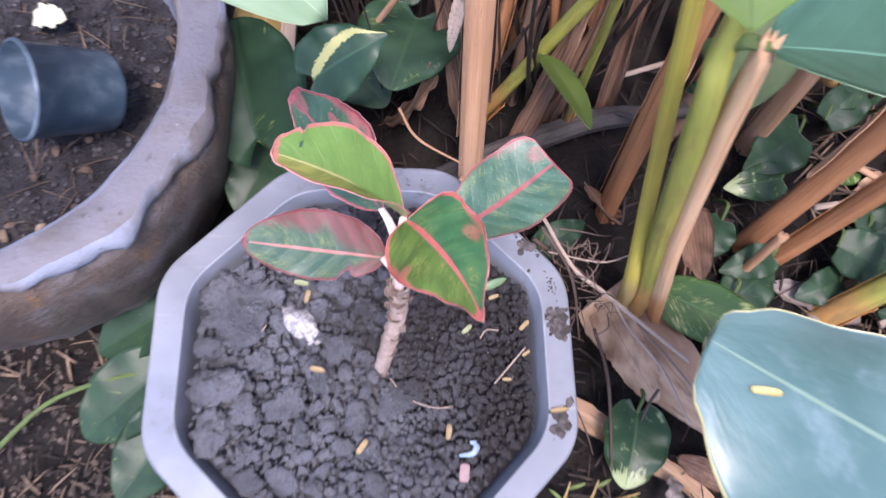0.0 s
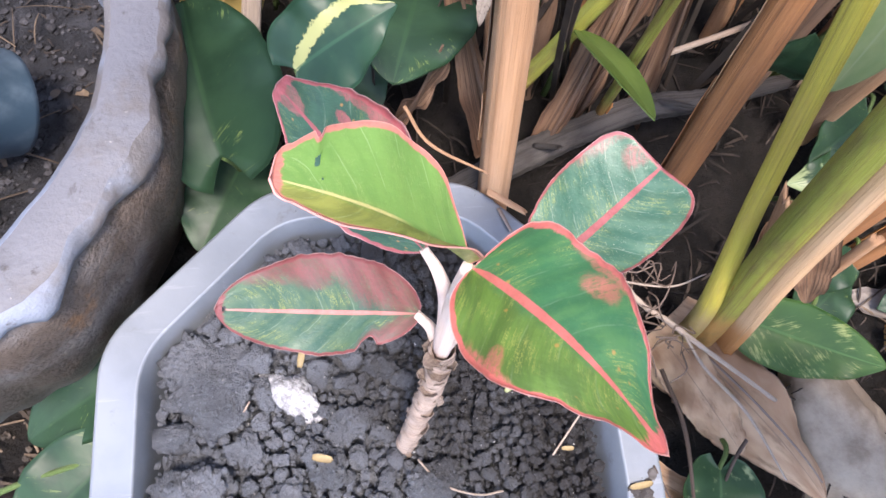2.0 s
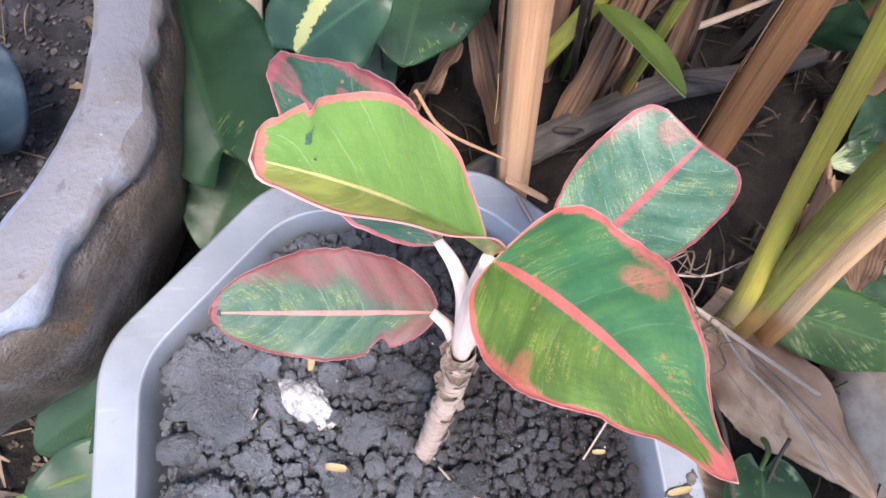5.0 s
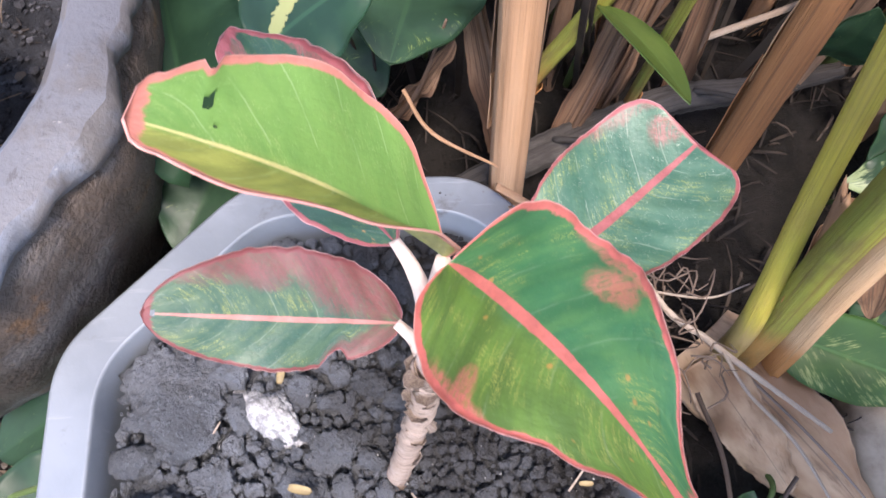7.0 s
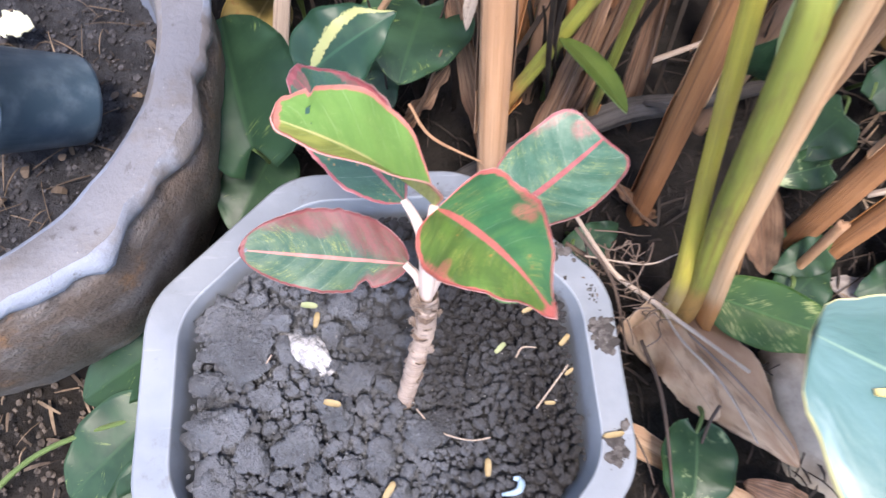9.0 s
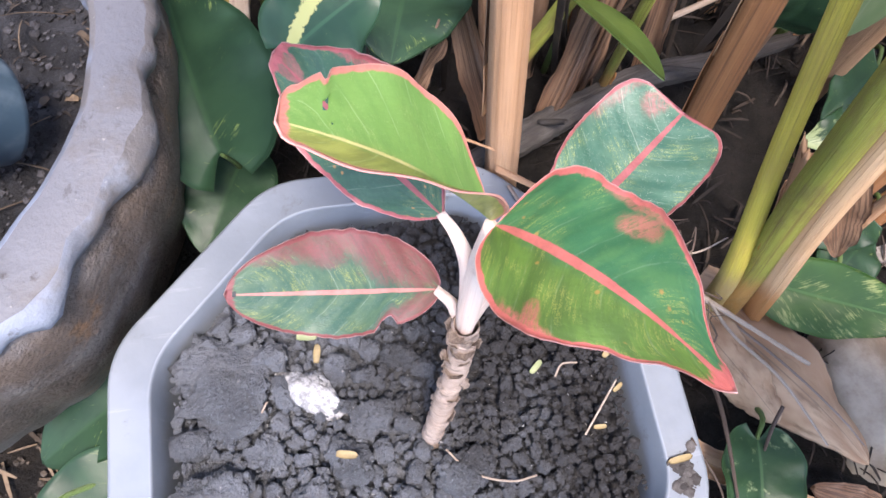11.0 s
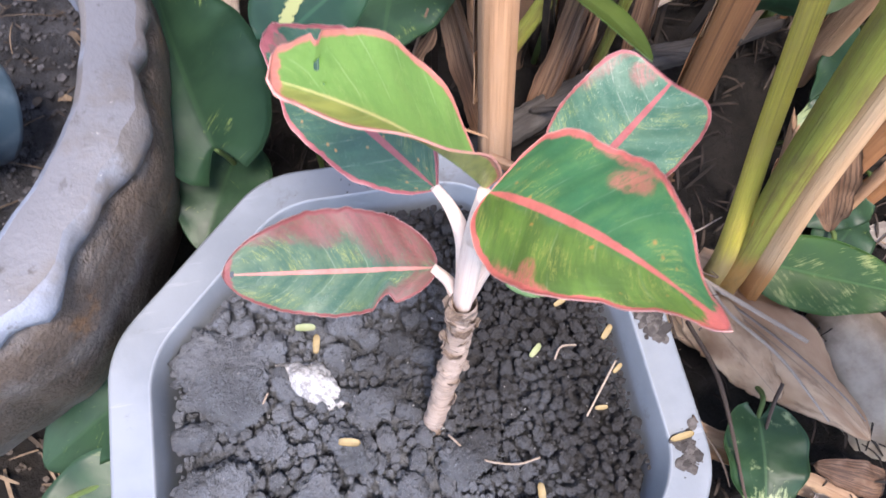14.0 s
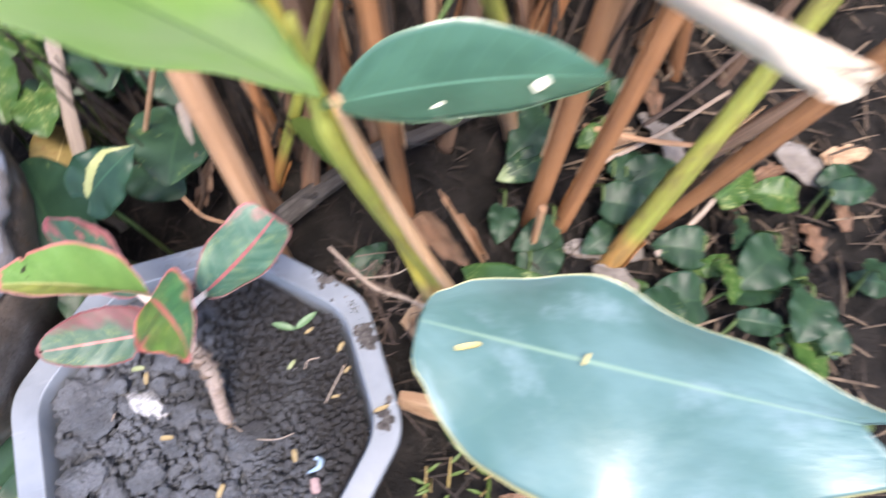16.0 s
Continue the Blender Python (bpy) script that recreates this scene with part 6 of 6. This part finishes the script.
solo("dry_leaf", leaf((0.1477, 0.0283, 0.15), (0.2673, -0.052, 0.14), (0.1, 0.1, 1), 0.02, 0.006, 22, shape=(0.3, 0.5), start=0.1, wave=0.003, seed=22, jag=0.1), M_DRYLEAF, (0.1973, -0.002, 0.14), "narrow brown dry leaf under the pot rim", "dry leaf")
solo("twig", tube(((0.1285, 0.1404, 0.226), (0.1517, 0.1055, 0.2125), (0.1725, 0.0925, 0.203), (0.1946, 0.0778, 0.194), (0.2367, 0.0485, 0.18)), (0.001, 0.0013, 0.0014, 0.0012, 0.001), 40, 10, 0.2, 0.9, 4, 0.0, 0.3), M_TWIG, (0.1988, 0.0591, 0.18), "long pale twig leaning over the rim", "twig", "twigs")
for k, (pts, r, mat) in enumerate(((((0.181, 0.086, 0.2), (0.1935, 0.0677, 0.191), (0.2157, 0.0422, 0.184), (0.2323, 0.0066, 0.178)), 0.0009, M_TWIG), (((0.1691, 0.0694, 0.19), (0.1751, 0.0344, 0.19), (0.1784, -0.0212, 0.17)), 0.0012, M_DARKTWIG),
                                   (((0.0364, 0.199, 0.25), (0.049, 0.1827, 0.24), (0.0797, 0.1685, 0.232)), 0.0009, M_CANE), (((0.1351, 0.1151, 0.215), (0.1701, 0.1081, 0.215), (0.1903, 0.1122, 0.22)), 0.0006, M_TWIG),
                                   (((0.1303, 0.1302, 0.222), (0.15, 0.1, 0.212), (0.1555, 0.0596, 0.2)), 0.0012, M_DARKTWIG), (((0.1295, 0.1296, 0.2), (0.1593, 0.1095, 0.195), (0.1791, 0.0944, 0.19)), 0.0016, M_DARKTWIG),
                                   (((0.211, 0.0292, 0.185), (0.2038, 0.0191, 0.18), (0.2002, 0.0037, 0.165)), 0.001, M_DARKTWIG), (((0.1404, 0.0203, 0.2225), (0.1501, 0.0001, 0.215), (0.1575, -0.0124, 0.2)), 0.0006, M_DARKTWIG))):
    solo("twig", tube(pts, [r] * (len(pts) - 1) + [r * 0.6], 16, 8, 0.12, 0.9, k), mat, pts[0], "dry thin twig lying beside the pot", "twig", "twigs")
for b, t, w, mat, label in (((0.076, 0.1585, 0.2345), (0.096, 0.149, 0.2275), 0.0048, M_CANE, "tan split wood chip lying on the rim"), ((0.0835, 0.1535, 0.2235), (0.0885, 0.1405, 0.2232), 0.0026, M_HUSKBIT, "small brown husk lying on the rim")):
    solo("wood_chip", tube((b, Vector(b).lerp(Vector(t), 0.5), t), (w / 2, w / 2, w / 2.4), 8, 8, 0.25, 0.35, 3, 0.0012), mat, b, label, "wood chip", "wood chips")
branch = thing("dead_branch", (0.1, 0.2, 0.15), "grey weathered dead branch behind the pot, deep shade in its colour", "branch")
part("wood", tube(((0.06, 0.188, 0.16), (0.107, 0.203, 0.178), (0.15, 0.219, 0.184), (0.19, 0.231, 0.189), (0.235, 0.236, 0.19), (0.3, 0.252, 0.185)), (0.008, 0.0095, 0.0085, 0.0085, 0.007, 0.005), 80, 20, 0.2, 0.7, 9, 0.004, 0.1), M_GREYWOOD, branch)
for k, (pts, r) in enumerate((((( 0.12, 0.208, 0.188), (0.13, 0.2, 0.2), (0.126, 0.194, 0.209)), 0.0022), (((0.2, 0.232, 0.196), (0.212, 0.222, 0.206), (0.23, 0.214, 0.21)), 0.0018))):
    part("side_twig", tube(pts, (r, r * 0.8, r * 0.4), 12, 8, 0.2, 0.9, k), M_GREYWOOD, branch)
solo("stick", tube(((-0.046, 0.262, 0.115), (-0.0433, 0.2685, 0.2), (-0.0127, 0.43, 0.35)), (0.0045, 0.0058, 0.005), 30, 14, 0.25, 0.4, 17, 0.004), M_OLDSTICK, (-0.045, 0.265, 0.13), "pale weathered flat stick behind the bowl", "stick", "sticks")
rock = lump(5, 0.12, 4, 6)
rock.transform(Matrix.Diagonal((0.055, 0.05, 0.034, 1)))
rock.materials.append(M_STONE_GREY)
grey = new("grey_stone", rock)
grey.location = (0.302, 0.018, 0.137)
tagged(grey, "grey-brown smooth stone beside the dry leaf", "stone")

rnd = random.Random(31)
for k in range(26):
    x, y = (rnd.uniform(0.36, 0.62), rnd.uniform(-0.06, 0.22)) if k < 20 else (rnd.uniform(0.17, 0.3), rnd.uniform(-0.14, -0.02))
    a = rnd.uniform(0, 6.28)
    d = Vector((math.cos(a), math.sin(a), rnd.uniform(-0.15, 0.2))) * (rnd.uniform(0.035, 0.075) if k < 20 else rnd.uniform(0.025, 0.045))
    b = Vector((x, y, ground_height(x, y) + rnd.uniform(0.006, 0.02)))
    solo("dry_leaf", leaf(b, b + d, (rnd.uniform(-0.4, 0.4), rnd.uniform(-0.5, 0.2), 1), d.length * rnd.uniform(0.25, 0.5), rnd.uniform(0.002, 0.008), rnd.uniform(-10, 22), shape=(0.4, 0.6), start=0.05, wave=0.003, seed=300 + k, nu=16, nv=8, jag=0.12),
         (M_DRYLEAF, M_GREYLEAF, M_DEADSHEATH)[k % 3], b, ("brown curled dry leaf on the ground", "grey brittle dry leaf on the ground", "orange-brown dry leaf on the ground")[k % 3], "dry leaf", "dry leaves")
fibres = []
for k in range(46):
    b = Vector((rnd.uniform(0.13, 0.168), rnd.uniform(0.055, 0.135), rnd.uniform(0.195, 0.222)))
    pts = [b]
    for _ in range(3):
        pts.append(pts[-1] + Vector((rnd.gauss(0.002, 0.006), rnd.gauss(-0.002, 0.007), rnd.gauss(-0.002, 0.004))))
    me = tube(pts, (0.0005, 0.0005, 0.0004, 0.0002), 8, 5)
    fibres.append(([v.co.copy() for v in me.vertices], [tuple(q.vertices) for q in me.polygons]))
    bpy.data.meshes.remove(me)
solo("root_fibres", scatter(fibres), M_DARKTWIG, (0.1495, 0.0946, 0.2), "tangle of fine dark roots beside the rim", "roots", kind="stuff")
rnd = random.Random(77)
pieces, dark = [], []
for k in range(4200):
    x, y = rnd.uniform(-0.3, 0.75), rnd.uniform(-0.15, 0.6)
    if in_pot(x, y, 0.02) or math.hypot(x - BX, y - BY) < 0.165:
        continue
    w = rnd.uniform(0, 6.28)
    long = rnd.random() < 0.5
    long = long and x > 0.35
    (dark if long else pieces).append(strip((x, y, ground_height(x, y) + rnd.uniform(0.001, 0.012)), (math.cos(w), math.sin(w), rnd.uniform(-0.1, 0.3)), rnd.uniform(0.02, 0.07) if long else rnd.uniform(0.006, 0.03), rnd.uniform(0.0008, 0.003) if long else rnd.uniform(0.0005, 0.002), 0.0005, rnd.uniform(0, 0.006), 3))
solo("ground_litter", scatter(pieces), M_LITTER, (0.1973, 0.198, 0.14), "brown dry leaf bits on the ground, shade in their colour", "litter", kind="stuff")
solo("dry_straw", scatter(dark), M_STRAW, (0.4477, 0.0983, 0.15), "pale dry straw scattered under the canes", "straw", kind="stuff")
for k, (x, y) in enumerate(((0.146, -0.05), (0.156, -0.034), (0.165, -0.05), (0.181, -0.042), (0.2, -0.055), (0.172, -0.062), (0.214, -0.046), (0.152, -0.068))):
    z, a = ground_height(x, y), rnd.uniform(0, 6.28)
    d = Vector((math.cos(a), math.sin(a), 0)) * rnd.uniform(0.012, 0.026)
    sprig = thing("grass_sprig", (x, y, z), "small yellow-green sprig growing beside the pot", "sprig", "sprigs")
    part("stem", tube((Vector((x, y, z - 0.004)), Vector((x, y, z + 0.012)) + d * 0.5, Vector((x, y, z + 0.018)) + d), (0.0011, 0.001, 0.0006), 12, 7), M_STALK_YELLOW, sprig)
    for q in (0.45, 0.8):
        b = Vector((x, y, z + 0.014)) + d * q
        w = a + rnd.choice((-1, 1)) * rnd.uniform(0.7, 1.3)
        part("blade", leaf(b, b + Vector((math.cos(w) * 0.013, math.sin(w) * 0.013, rnd.uniform(0, 0.006))), (0, -0.2, 1), 0.0028, 0.001, 10, nu=10, nv=4, seed=k), M_BLADE, sprig)
chips, gravel = [], []
for k in range(2600):
    x, y = rnd.uniform(-0.36, -0.1), rnd.uniform(-0.2, 0.16)
    if in_pot(x, y, 0.02) or math.hypot(x - BX, y - BY) < 0.12:
        continue
    w, z = rnd.uniform(0, 6.28), ground_height(x, y)
    if k % 6 == 0:
        chips.append(strip((x, y, z + rnd.uniform(0.001, 0.008)), (math.cos(w), math.sin(w), rnd.uniform(-0.1, 0.3)), rnd.uniform(0.006, 0.03), rnd.uniform(0.0005, 0.003), 0.0004, rnd.uniform(0, 0.004), 3))
    else:
        r = rnd.uniform(0.0006, 0.0028)
        vs, fs = shapes[10 + k % 10]
        gravel.append(([tuple(Vector(q) * r + Vector((x, y, z + r * 0.4))) for q in vs], fs))
solo("dry_chips", scatter(chips), M_STRAW, (-0.2, 0.0, 0.06), "pale straw and leaf chips beside the bowl", "litter", kind="stuff")
solo("gravel", scatter(gravel), M_GRAVEL, (-0.2, 0.0, 0.06), "small brown grit and crumbs beside the pot", "gravel", kind="stuff")
solo("vine_stem", tube(((-0.3, -0.04, ground_height(-0.3, -0.04) + 0.002), (-0.247, 0.007, 0.09), (-0.209, 0.039, 0.1), (-0.152, 0.055, 0.11), (-0.128, 0.06, 0.085)), (0.0018, 0.0018, 0.0017, 0.0016, 0.0014), 30, 9, 0.05, 1.0, 5, 0.0, 0.1), M_GREENSTEM, (-0.2, 0.03, 0.08), "green creeping vine stem beside the pot", "vine")
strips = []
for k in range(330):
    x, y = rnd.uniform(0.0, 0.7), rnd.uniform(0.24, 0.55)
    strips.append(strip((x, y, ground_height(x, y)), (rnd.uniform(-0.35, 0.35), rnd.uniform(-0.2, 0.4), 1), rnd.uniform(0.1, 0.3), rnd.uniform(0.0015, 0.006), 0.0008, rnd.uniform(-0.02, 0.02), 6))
# strips share the litter colour that has the clump's shade in it
solo("dead_leaf_strips", scatter(strips), M_LITTER, (0.2977, 0.3483, 0.15), "tangle of dead brown leaf strips in the clump, shade in their colour", "litter", kind="stuff")
